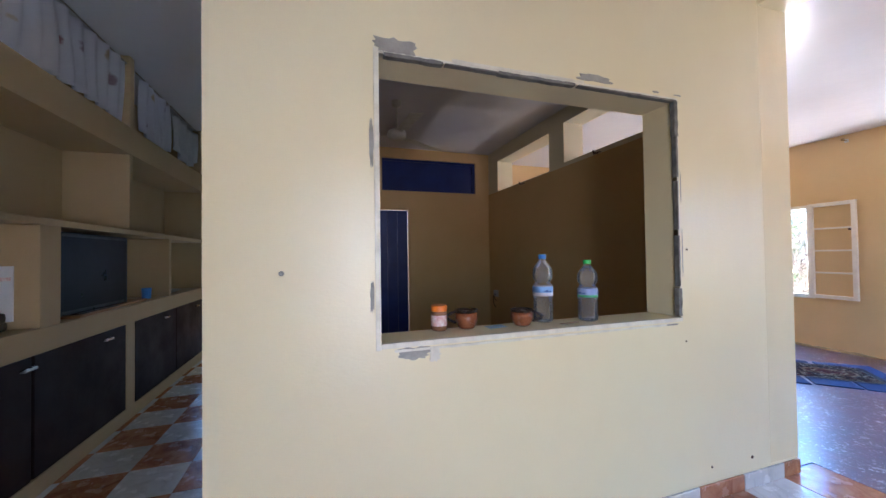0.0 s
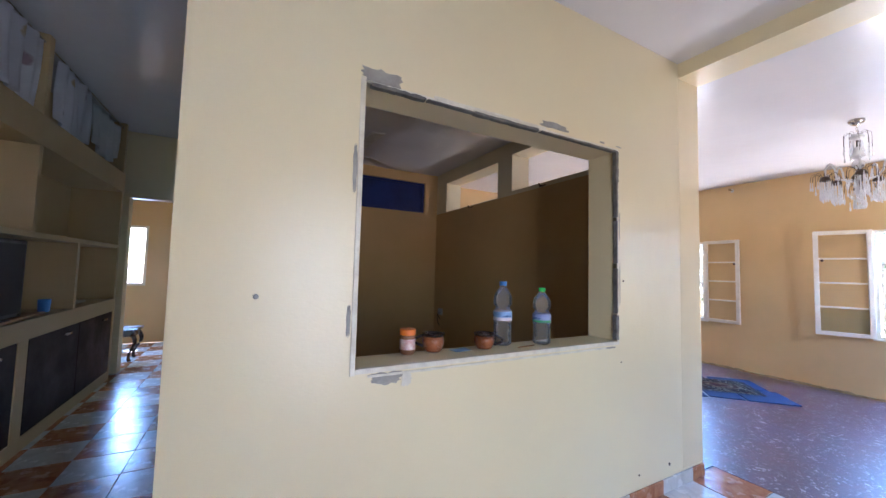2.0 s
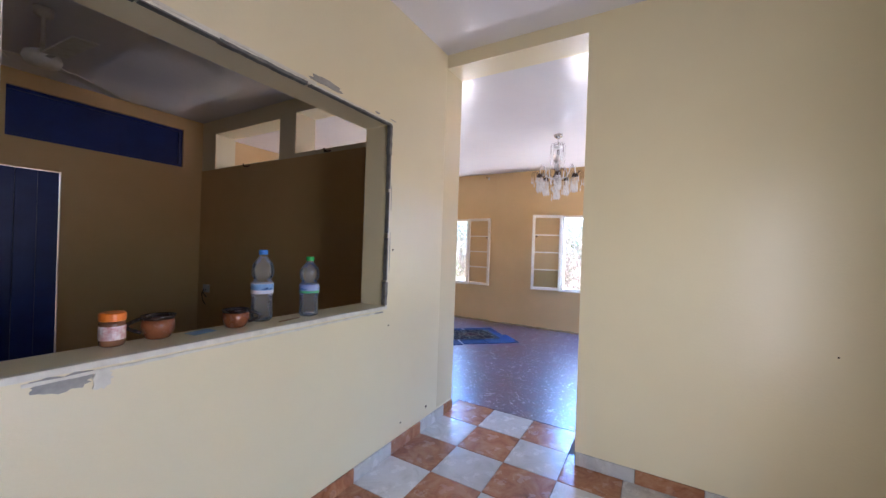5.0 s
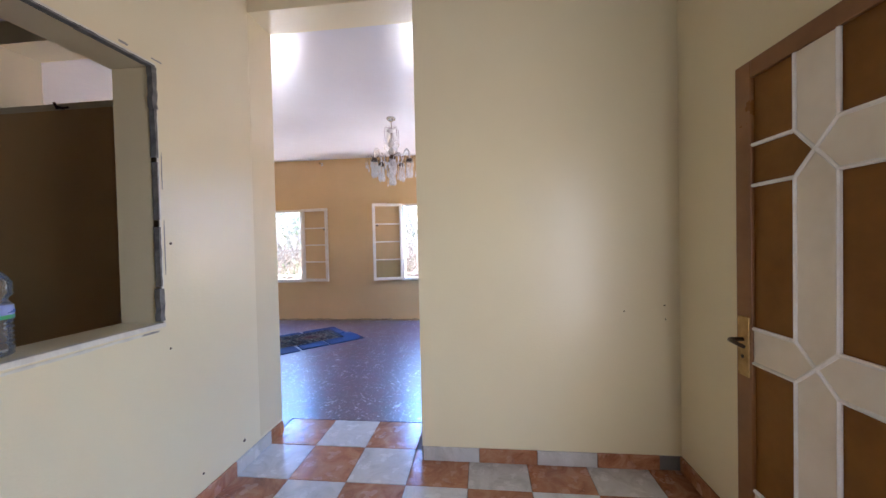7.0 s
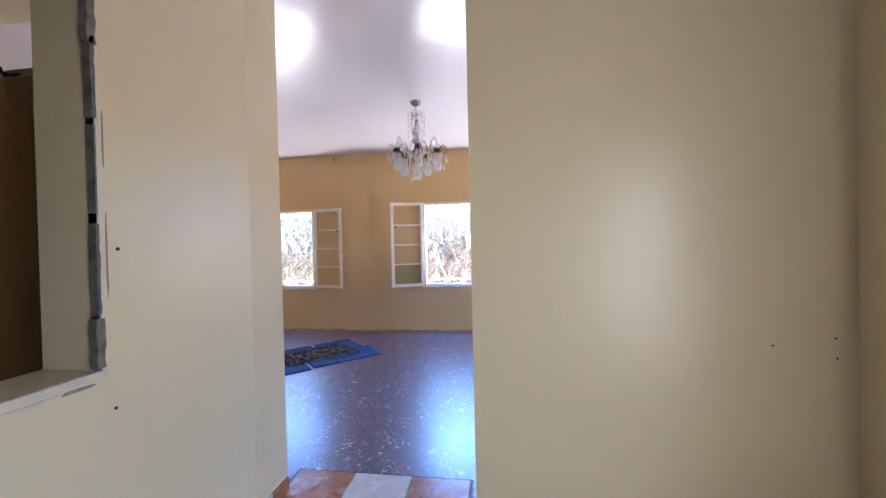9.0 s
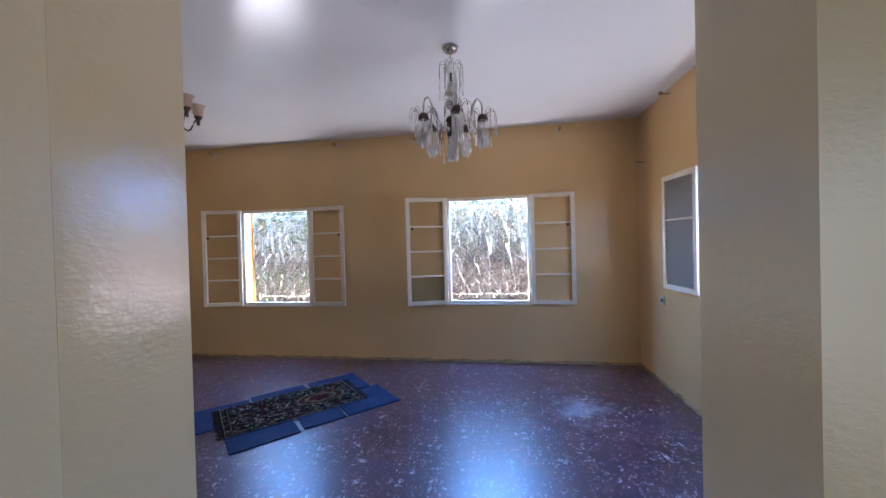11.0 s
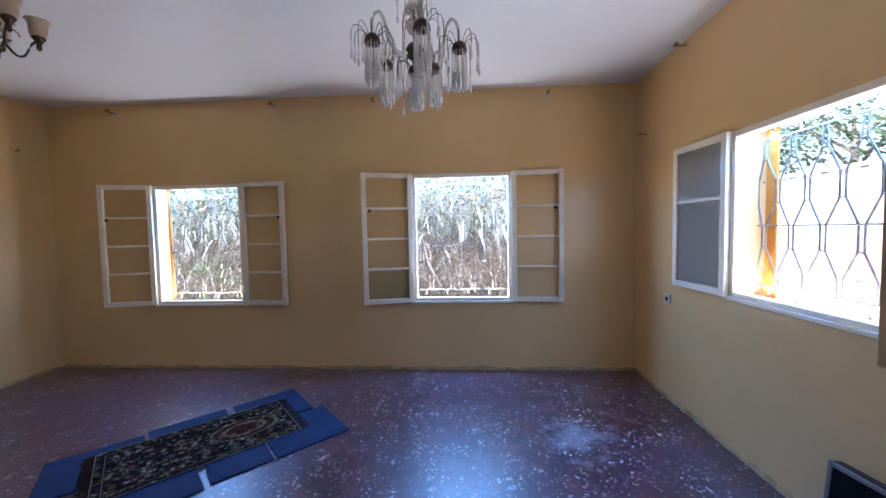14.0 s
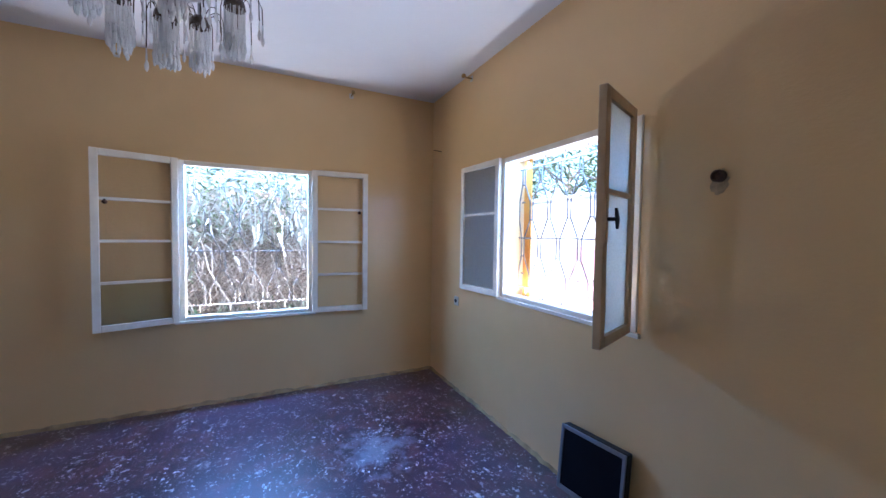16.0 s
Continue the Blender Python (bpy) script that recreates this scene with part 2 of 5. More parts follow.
def slab_with_holes(axis, a0, a1, b0, b1, lo, hi, holes=()):
    """A wall ('x' or 'y': its normal; a runs along it, b is height) or floor ('z': a is x, b is y) of thickness lo..hi with openings cut through."""
    av = sorted({a0, a1, *[v for h in holes for v in h[:2] if a0 < v < a1]})
    bv = sorted({b0, b1, *[v for h in holes for v in h[2:] if b0 < v < b1]})
    solid = lambda i, j: 0 <= i < len(av) - 1 and 0 <= j < len(bv) - 1 and not any(h[0] < (av[i] + av[i + 1]) / 2 < h[1] and h[2] < (bv[j] + bv[j + 1]) / 2 < h[3] for h in holes)
    put = {"x": lambda a, b, c: (c, a, b), "y": lambda a, b, c: (a, c, b), "z": lambda a, b, c: (a, b, c)}[axis]
    bm, cache = bmesh.new(), {}

    def vert(a, b, c):
        if (a, b, c) not in cache:
            cache[(a, b, c)] = bm.verts.new(put(a, b, c))
        return cache[(a, b, c)]

    for i in range(len(av) - 1):
        for j in range(len(bv) - 1):
            if not solid(i, j):
                continue
            p, q, r, s = av[i], av[i + 1], bv[j], bv[j + 1]
            for c in (lo, hi):
                bm.faces.new([vert(p, r, c), vert(q, r, c), vert(q, s, c), vert(p, s, c)])
            for di, dj, e in ((-1, 0, ((p, r), (p, s))), (1, 0, ((q, r), (q, s))), (0, -1, ((p, r), (q, r))), (0, 1, ((p, s), (q, s)))):
                if not solid(i + di, j + dj):
                    bm.faces.new([vert(*e[0], lo), vert(*e[1], lo), vert(*e[1], hi), vert(*e[0], hi)])
    return bm


def structure(name, bm, mat, label, category):
    return tagged(part(name, bm, mat), label, category, kind="structure")


# ---- the plan, in metres ----
HALL_S, PASS_Y0, PASS_Y1 = -1.185, 1.27, 1.47           # hall's south wall, kitchen wall with the serving hatch
PART_X0, PART_X1 = 2.316, 2.556                        # wall between hall or kitchen and the large room
ROOM_E, ROOM_S, ROOM_N, ROOM_H = 6.08, -0.94, 4.97, 2.712
HALL_H, CORR_H, LINTEL = 2.80, 2.95, 2.70
HATCH = (0.145, 1.665, 0.952, 2.065)
DOORWAY = (0.25, 1.27)
SHELF_X, CORR_E, CORR_END, FAR_Y = -1.55, -0.44, 5.6, 7.6
KIT_N = 4.85
WIN1, WIN2, WIN3 = (2.91, 3.85, 0.672, 1.885), (0.22, 1.18, 0.688, 1.925), (3.80, 4.85, 0.945, 1.925)

# ---- large structure ----
structure("wall_hatch", slab_with_holes("y", CORR_E, PART_X0, 0, HALL_H, PASS_Y0, PASS_Y1, [HATCH]), CREAM, "cream gloss-painted wall with a rough serving hatch opening", "wall")
structure("wall_partition", slab_with_holes("x", HALL_S - 0.2, ROOM_N + 0.2, 0, HALL_H, PART_X0, PART_X1, [(*DOORWAY, -1, LINTEL), (3.30, 4.55, 2.20, 2.625), (1.75, 3.04, 2.235, 2.65)]), CREAM, "cream gloss-painted wall with a doorway and two high openings", "wall")
# glossier plate added on the reveal to mirror window 3
bm = boxes((PART_X0 + 0.001, 1.2665, 0.094, PART_X1 - 0.001, 1.2715, LINTEL - 0.001))
for v in bm.verts:
    if v.co.x < PART_X0 + 0.01 and v.co.y < 1.27:
        v.co.y = 1.2697                                 # thinned out towards the hall so that no edge shows
structure("trim_doorway", bm, CREAM_GLOSS, "thin high-gloss cream plate added on the doorway reveal", "trim")
structure("wall_hall_south", slab_with_holes("y", -2.2, PART_X0, 0, HALL_H, HALL_S - 0.2, HALL_S, [(0.0, 0.88, -1, 1.93)]), CREAM, "cream-yellow painted wall with the open front doorway", "wall")
structure("wall_hall_west", slab_with_holes("x", HALL_S, 1.2, 0, CORR_H, -2.2, -1.95), CREAM, "plain cream wall closing the hall", "wall")
structure("wall_kitchen_west", slab_with_holes("x", PASS_Y1, CORR_END, 0, CORR_H, CORR_E, CORR_E + 0.15), CREAM, "plain cream corridor wall", "wall")
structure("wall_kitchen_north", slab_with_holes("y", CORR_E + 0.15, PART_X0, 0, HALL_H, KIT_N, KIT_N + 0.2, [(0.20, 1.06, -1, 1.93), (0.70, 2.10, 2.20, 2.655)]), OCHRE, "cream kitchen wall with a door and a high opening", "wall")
structure("wall_corridor_end", slab_with_holes("y", -2.2, CORR_E, 0, CORR_H, CORR_END, CORR_END + 0.15, [(SHELF_X, CORR_E - 0.02, -1, 2.13)]), CREAM, "dim cream wall with an open doorway at the corridor's end", "wall")
structure("wall_corridor_west", slab_with_holes("x", 1.2, CORR_END, 0, CORR_H, -2.15, -2.0), CREAM, "plain wall behind the built-in shelves", "wall")
structure("wall_far_north", slab_with_holes("y", -3.2, 0.6, 0, CORR_H, FAR_Y, FAR_Y + 0.2, [(-2.62, -1.73, 0.95, 1.95)]), OCHRE, "pale yellow wall with a window in the farther room", "wall")
structure("wall_far_west", slab_with_holes("x", CORR_END, FAR_Y, 0, CORR_H, -3.4, -3.2), OCHRE, "pale yellow side wall of the farther room", "wall")
structure("wall_far_east", slab_with_holes("x", CORR_END + 0.15, FAR_Y, 0, CORR_H, 0.6, 0.8), OCHRE, "pale yellow side wall of the farther room", "wall")
structure("wall_far_south", slab_with_holes("y", -3.2, -2.2, 0, CORR_H, CORR_END, CORR_END + 0.15), OCHRE, "pale yellow wall of the farther room", "wall")
structure("wall_room_east", slab_with_holes("x", ROOM_S - 0.2, ROOM_N + 0.2, 0, ROOM_H, ROOM_E, ROOM_E + 0.22, [WIN1, WIN2]), OCHRE, "buff yellow painted wall with two casement windows", "wall")
structure("wall_room_south", slab_with_holes("y", PART_X1, ROOM_E, 0, ROOM_H, ROOM_S - 0.22, ROOM_S, [WIN3]), OCHRE, "buff yellow painted wall with one casement window", "wall")
structure("wall_room_north", slab_with_holes("y", PART_X1, ROOM_E, 0, ROOM_H, ROOM_N, ROOM_N + 0.2), OCHRE, "buff yellow painted wall with a patched grey area", "wall")
structure("ceiling_room", boxes((PART_X1, ROOM_S - 0.22, ROOM_H, ROOM_E + 0.7, ROOM_N + 0.2, ROOM_H + 0.25)), CEIL, "white gloss-painted ceiling", "ceiling")
structure("ceiling_hall", boxes((CORR_E, HALL_S - 0.2, HALL_H, PART_X1 - 0.002, ROOM_N + 0.2, HALL_H + 0.3)), CEIL, "white painted ceiling of hall and kitchen", "ceiling")
# extended unseen beyond the far wall to keep sun out of its window
structure("ceiling_corridor", boxes((-3.4, HALL_S - 0.2, CORR_H, CORR_E - 0.002, FAR_Y + 1.9, CORR_H + 0.2), (CORR_E - 0.002, ROOM_N + 0.2, CORR_H, 0.9, FAR_Y + 1.9, CORR_H + 0.2)), CEIL, "dim white ceiling of the corridor with an added overhang", "ceiling")
structure("floor_room", slab_with_holes("z", PART_X1, ROOM_E, ROOM_S, ROOM_N, -0.15, 0.0, [(PART_X1, 2.742, 0.29, 1.30)]), RED_FLOOR, "worn dark red painted floor with pale chips", "floor")
FLOOR_HALL = structure("floor_hall", boxes((-3.4, HALL_S - 0.2, -0.15, PART_X1, FAR_Y, -0.006), (PART_X1, 0.29, -0.15, 2.742, 1.30, -0.006)), GROUT, "chequered floor of white and terracotta marbled tiles", "floor")
# ---- more materials ----
DOOR_BROWN = paint("brown_door_paint", (0.25, 0.105, 0.028), (0.18, 0.072, 0.018), 0.36, 0.1, 0.5, 5.0, 60.0)
DOOR_PANEL = paint("dark_brown_panel", (0.25, 0.105, 0.014), (0.18, 0.072, 0.010), 0.45, 0.1, 0.5, 4.0, 60.0, spec=0.2)
DOOR_WHITE = paint("off_white_door_paint", (0.84, 0.76, 0.62), (0.74, 0.65, 0.50), 0.4, 0.1, 0.4, 5.0, 80.0)
BEAD_WHITE = paint("white_bead_paint", (0.84, 0.81, 0.75), (0.72, 0.66, 0.56), 0.4, 0.1, 0.4, 9.0, 80.0)
BLUE_PAINT = paint("deep_blue_paint", (0.010, 0.030, 0.20), (0.006, 0.020, 0.15), 0.4, 0.1, 0.5, 4.0, 50.0)
DARK_WOOD = paint("dark_stained_wood", (0.022, 0.010, 0.008), (0.014, 0.006, 0.005), 0.5, 0.12, 0.6, 3.0, 40.0, spec=0.15)
BRASS = paint("aged_brass", (0.45, 0.30, 0.12), (0.25, 0.15, 0.06), 0.4, 0.12, 0.2, 20.0, 90.0, metal=1.0)
BRONZE = paint("dark_bronze", (0.10, 0.07, 0.05), (0.05, 0.035, 0.025), 0.35, 0.12, 0.2, 30.0, 90.0, metal=0.9)
CHROME = paint("worn_chrome", (0.55, 0.52, 0.48), (0.35, 0.32, 0.29), 0.25, 0.1, 0.1, 30.0, 90.0, metal=1.0)
RUST = paint("rusty_iron", (0.10, 0.05, 0.03), (0.05, 0.025, 0.018), 0.8, 0.1, 0.8, 30.0, 120.0, metal=0.3)
BLACK = paint("black_plastic", (0.018, 0.018, 0.020), (0.011, 0.011, 0.012), 0.35, 0.1, 0.2, 12.0, 120.0, spec=0.2)
SCREEN = paint("dark_glass_screen", (0.008, 0.008, 0.011), (0.005, 0.005, 0.008), 0.32, 0.05, 0.0, 3.0, 60.0, spec=0.06)
GREY_PLASTIC = paint("grey_plastic", (0.20, 0.20, 0.22), (0.15, 0.15, 0.165), 0.4, 0.1, 0.2, 9.0, 120.0)
ORANGE_PAINT = paint("orange_yellow_paint", (0.80, 0.36, 0.05), (0.70, 0.28, 0.04), 0.45, 0.1, 0.5, 5.0, 60.0)
GRILLE = paint("weathered_grille_paint", (0.28, 0.25, 0.22), (0.14, 0.12, 0.11), 0.6, 0.1, 0.2, 20.0, 90.0)
LEAF_BEIGE = paint("beige_window_paint", (0.50, 0.35, 0.20), (0.38, 0.26, 0.14), 0.42, 0.1, 0.4, 6.0, 80.0)
BLUE_FOAM = paint("royal_blue_foam_mat", (0.003, 0.018, 0.075), (0.002, 0.013, 0.058), 0.85, 0.08, 0.8, 4.0, 160.0)
ORANGE_LID = paint("orange_plastic_lid", (0.85, 0.22, 0.02), (0.75, 0.17, 0.02), 0.35, 0.1, 0.2, 20.0, 90.0)
CLAY = paint("brown_glazed_clay", (0.30, 0.10, 0.04), (0.16, 0.05, 0.022), 0.25, 0.1, 0.4, 25.0, 90.0)
DARK_GLAZE = paint("black_brown_glaze", (0.030, 0.016, 0.012), (0.018, 0.009, 0.007), 0.25, 0.1, 0.2, 25.0, 90.0)
BLUE_CAP = paint("light_blue_cap", (0.06, 0.26, 0.72), (0.05, 0.21, 0.62), 0.4, 0.1, 0.1, 20.0, 90.0)
GREEN_CAP = paint("green_cap", (0.02, 0.42, 0.07), (0.015, 0.34, 0.05), 0.4, 0.1, 0.1, 20.0, 90.0)
LABEL_BLUE = paint("blue_white_label", (0.30, 0.50, 0.80), (0.10, 0.25, 0.62), 0.45, 0.1, 0.0, 24.0, 90.0)
LABEL_INK = paint("dark_blue_ink", (0.03, 0.10, 0.35), (0.02, 0.07, 0.25), 0.4)
LABEL_PALE = paint("pale_pink_label", (0.72, 0.68, 0.76), (0.60, 0.56, 0.68), 0.45, 0.1, 0.0, 24.0, 90.0)
LABEL_VIOLET = paint("violet_blue_label", (0.30, 0.36, 0.62), (0.20, 0.24, 0.50), 0.45, 0.1, 0.0, 24.0, 90.0)
LABEL_GREEN = paint("green_label", (0.10, 0.42, 0.12), (0.06, 0.30, 0.30), 0.45, 0.1, 0.0, 24.0, 90.0)
LABEL_RED = paint("red_white_label", (0.80, 0.70, 0.68), (0.55, 0.14, 0.12), 0.45, 0.1, 0.0, 48.0, 120.0)
PAPER = paint("white_paper", (0.74, 0.74, 0.74), (0.66, 0.67, 0.68), 0.8, 0.05, 0.2, 8.0, 80.0)
CARD_BLUE = paint("pale_blue_card", (0.35, 0.55, 0.78), (0.25, 0.44, 0.66), 0.6, 0.1, 0.1, 18.0, 80.0)
PLASTIC_WHITE = paint("aged_white_plastic", (0.62, 0.60, 0.54), (0.52, 0.49, 0.42), 0.45, 0.1, 0.1, 20.0, 80.0)
TABLE_WOOD = paint("dark_polished_table_wood", (0.05, 0.022, 0.012), (0.03, 0.013, 0.008), 0.25, 0.1, 0.4, 6.0, 40.0)
BOARD_WOOD = paint("tan_board_wood", (0.34, 0.17, 0.06), (0.25, 0.12, 0.04), 0.5, 0.1, 0.5, 6.0, 60.0)


def glass_material(name, col, rough, trans=1.0, ior=1.45):
    m, n, l, p = material(name)
    p.inputs["Base Color"].default_value = (*col, 1)
    p.inputs["Transmission Weight"].default_value, p.inputs["IOR"].default_value = trans, ior
    r = ramp(n, l, noise_node(n, l, 12.0, 4.0).outputs["Fac"], [(0.3, (max(rough - 0.04, 0.0),) * 3), (0.7, (rough + 0.06,) * 3)])
    l.new(r.outputs["Color"], p.inputs["Roughness"])
    return m


CRYSTAL = glass_material("cloudy_cut_glass", (0.99, 0.97, 0.95), 0.10, 0.28)
ALABASTER = glass_material("amber_alabaster_glass", (0.72, 0.55, 0.40), 0.45, 0.45)


def frosted_material(name, col):
    """Patterned privacy glass: daylight passes through scattered."""
    m, n, l, p = material(name)
    out = n["Material Output"]
    tr, gl = n.new("ShaderNodeBsdfTranslucent"), n.new("ShaderNodeBsdfGlossy")
    v = n.new("ShaderNodeTexVoronoi")
    v.inputs["Scale"].default_value = 90.0
    tc = n.new("ShaderNodeTexCoord")
    l.new(tc.outputs["Object"], v.inputs["Vector"])
    r = ramp(n, l, v.outputs["Distance"], [(0.0, tuple(c * 0.82 for c in col)), (0.6, col)])
    l.new(r.outputs["Color"], tr.inputs["Color"])
    b = n.new("ShaderNodeBump")
    b.inputs["Strength"].default_value, b.inputs["Distance"].default_value = 0.4, 0.002
    l.new(v.outputs["Distance"], b.inputs["Height"])
    l.new(b.outputs["Normal"], gl.inputs["Normal"])
    gl.inputs["Roughness"].default_value = 0.2
    df = n.new("ShaderNodeBsdfDiffuse")
    df.inputs["Color"].default_value = (*[c * 0.6 for c in col], 1)
    m1, m2 = n.new("ShaderNodeMixShader"), n.new("ShaderNodeMixShader")
    m1.inputs["Fac"].default_value, m2.inputs["Fac"].default_value = 0.35, 0.08
    l.new(tr.outputs["BSDF"], m1.inputs[1])
    l.new(df.outputs["BSDF"], m1.inputs[2])
    l.new(m1.outputs["Shader"], m2.inputs[1])
    l.new(gl.outputs["BSDF"], m2.inputs[2])
    l.new(m2.outputs["Shader"], out.inputs["Surface"])
    return m


FROSTED = frosted_material("frosted_window_glass", (0.76, 0.75, 0.68))


def pane_material(name, tint, ior, haze=0.0):
    m, n, l, p = material(name)
    out = n["Material Output"]
    tr, gl, mx = n.new("ShaderNodeBsdfTransparent"), n.new("ShaderNodeBsdfGlossy"), n.new("ShaderNodeMixShader")
    tr.inputs["Color"].default_value = (*tint, 1)
    gl.inputs["Roughness"].default_value = 0.06
    fr = n.new("ShaderNodeFresnel")
    fr.inputs["IOR"].default_value = ior
    l.new(fr.outputs["Fac"], mx.inputs["Fac"])
    l.new(tr.outputs["BSDF"], mx.inputs[1])
    l.new(gl.outputs["BSDF"], mx.inputs[2])
    if haze:
        df, m2 = n.new("ShaderNodeBsdfDiffuse"), n.new("ShaderNodeMixShader")
        df.inputs["Color"].default_value = (0.8, 0.85, 0.9, 1)
        m2.inputs["Fac"].default_value = haze
        l.new(mx.outputs["Shader"], m2.inputs[1])
        l.new(df.outputs["BSDF"], m2.inputs[2])
        l.new(m2.outputs["Shader"], out.inputs["Surface"])
    else:
        l.new(mx.outputs["Shader"], out.inputs["Surface"])
    return m


PANE = pane_material("clear_window_glass", (0.90, 0.93, 0.90), 1.35)
PET = pane_material("clear_plastic_bottle", (0.99, 0.99, 0.99), 1.5, 0.05)
_pn, _pl = PET.node_tree.nodes, PET.node_tree.links
_dent = _pn.new("ShaderNodeBump")
_dent.inputs["Strength"].default_value, _dent.inputs["Distance"].default_value = 0.7, 0.006
_pl.new(noise_node(_pn, _pl, 55.0, 2.0, 0.5, (1, 1, 0.6)).outputs["Fac"], _dent.inputs["Height"])
for _nd in _pn:
    if _nd.bl_idname in ("ShaderNodeBsdfGlossy", "ShaderNodeFresnel"):
        _pl.new(_dent.outputs["Normal"], _nd.inputs["Normal"])
WATER = pane_material("water", (0.93, 0.97, 0.97), 1.15)


def curtain_material():
    m, n, l, p = material("floral_white_curtain")
    v = n.new("ShaderNodeTexVoronoi")
    v.inputs["Scale"].default_value = 5.5
    tc = n.new("ShaderNodeTexCoord")
    l.new(mix(n, l, 0.12, tc.outputs["Object"], noise_node(n, l, 9.0, 4.0).outputs["Color"], "ADD"), v.inputs["Vector"])
    spot = ramp(n, l, v.outputs["Distance"], [(0.16, (1, 1, 1)), (0.26, (0, 0, 0))])
    tone = ramp(n, l, v.outputs["Color"], [(0.0, (0.45, 0.10, 0.10)), (0.5, (0.45, 0.40, 0.48)), (1.0, (0.70, 0.55, 0.30))])
    c = mix(n, l, spot.outputs["Color"], (0.80, 0.79, 0.84), tone.outputs["Color"])
    l.new(c, p.inputs["Base Color"])
    p.inputs["Roughness"].default_value = 0.9
    bump(n, l, p, noise_node(n, l, 300.0, 2.0).outputs["Fac"], 0.3, 0.001)
    return m


CURTAIN = curtain_material()


def rug_material():
    """Woven prayer rug: striped borders, a dark field with pale blossoms and a red-brown medallion at one end."""
    m, n, l, p = material("woven_floral_rug")
    tc, sx = n.new("ShaderNodeTexCoord"), n.new("ShaderNodeSeparateXYZ")
    l.new(tc.outputs["Object"], sx.inputs["Vector"])

    def calc(op, a, b=None):
        k = n.new("ShaderNodeMath")
        k.operation = op
        for sock, v in zip(k.inputs, (a, b)):
            if v is None:
                continue
            if isinstance(v, (int, float)):
                sock.default_value = v
            else:
                l.new(v, sock)
        return k.outputs["Value"]

    ax, ay = calc("ABSOLUTE", sx.outputs["X"]), calc("ABSOLUTE", sx.outputs["Y"])
    edge = calc("MINIMUM", calc("SUBTRACT", 0.55, ax), calc("SUBTRACT", 0.30, ay))
    fine = noise_node(n, l, 34.0, 5.0, 0.7)
    v = n.new("ShaderNodeTexVoronoi")
    v.inputs["Scale"].default_value = 30.0
    l.new(mix(n, l, 0.075, tc.outputs["Object"], fine.outputs["Color"], "ADD"), v.inputs["Vector"])
    bloom = ramp(n, l, v.outputs["Distance"], [(0.24, (1, 1, 1)), (0.30, (0, 0, 0)), (0.44, (0, 0, 0)), (0.47, (0.8, 0.8, 0.8)), (0.54, (0, 0, 0))])
    pick = ramp(n, l, v.outputs["Color"], [(0.0, (0.06, 0.06, 0.09)), (0.25, (0.20, 0.06, 0.04)), (0.42, (0.50, 0.40, 0.26)), (0.7, (0.74, 0.66, 0.52))], "CONSTANT")
    field = mix(n, l, bloom.outputs["Color"], (0.018, 0.013, 0.014), pick.outputs["Color"])
    dx, dy = calc("SUBTRACT", sx.outputs["X"], 0.24), sx.outputs["Y"]
    rad = calc("SQRT", calc("ADD", calc("MULTIPLY", dx, dx), calc("MULTIPLY", calc("MULTIPLY", dy, dy), 2.6)))
    med = ramp(n, l, rad, [(0.0, (0.10, 0.02, 0.015)), (0.08, (0.16, 0.035, 0.025)), (0.11, (0.42, 0.30, 0.16)), (0.14, (0.09, 0.03, 0.02)), (0.19, (0.36, 0.25, 0.14)), (0.22, (0.02, 0.015, 0.015))], "CONSTANT")
    mask = ramp(n, l, rad, [(0.21, (1, 1, 1)), (0.215, (0, 0, 0))])
    wobble = mix(n, l, ramp(n, l, fine.outputs["Fac"], [(0.42, (0, 0, 0)), (0.55, (0.75, 0.75, 0.75))]).outputs["Color"], med.outputs["Color"], field)
    c = mix(n, l, mask.outputs["Color"], field, wobble)
    bands = ramp(n, l, edge, [(0.0, (0.012, 0.010, 0.012)), (0.012, (0.42, 0.38, 0.30)), (0.018, (0.02, 0.015, 0.018)), (0.060, (0.35, 0.27, 0.17)), (0.066, (0.02, 0.015, 0.018))], "CONSTANT")
    bm_ = ramp(n, l, edge, [(0.0, (1, 1, 1)), (0.020, (0, 0, 0)), (0.056, (1, 1, 1)), (0.070, (0, 0, 0))], "CONSTANT")
    c = mix(n, l, bm_.outputs["Color"], c, bands.outputs["Color"])
    l.new(c, p.inputs["Base Color"])
    p.inputs["Roughness"].default_value, p.inputs["Specular IOR Level"].default_value = 1.0, 0.08
    bump(n, l, p, noise_node(n, l, 260.0, 2.0).outputs["Fac"], 0.6, 0.003)
    return m


RUG = rug_material()


TRIM_PAINT = paint("pale_chipped_paint", (0.78, 0.73, 0.60), (0.62, 0.57, 0.47), 0.45, 0.1, 0.8, 18.0, 90.0)
DARK_CEMENT = paint("dark_bare_plaster", (0.20, 0.19, 0.17), (0.08, 0.075, 0.07), 0.85, 0.1, 3.0, 22.0, 80.0)
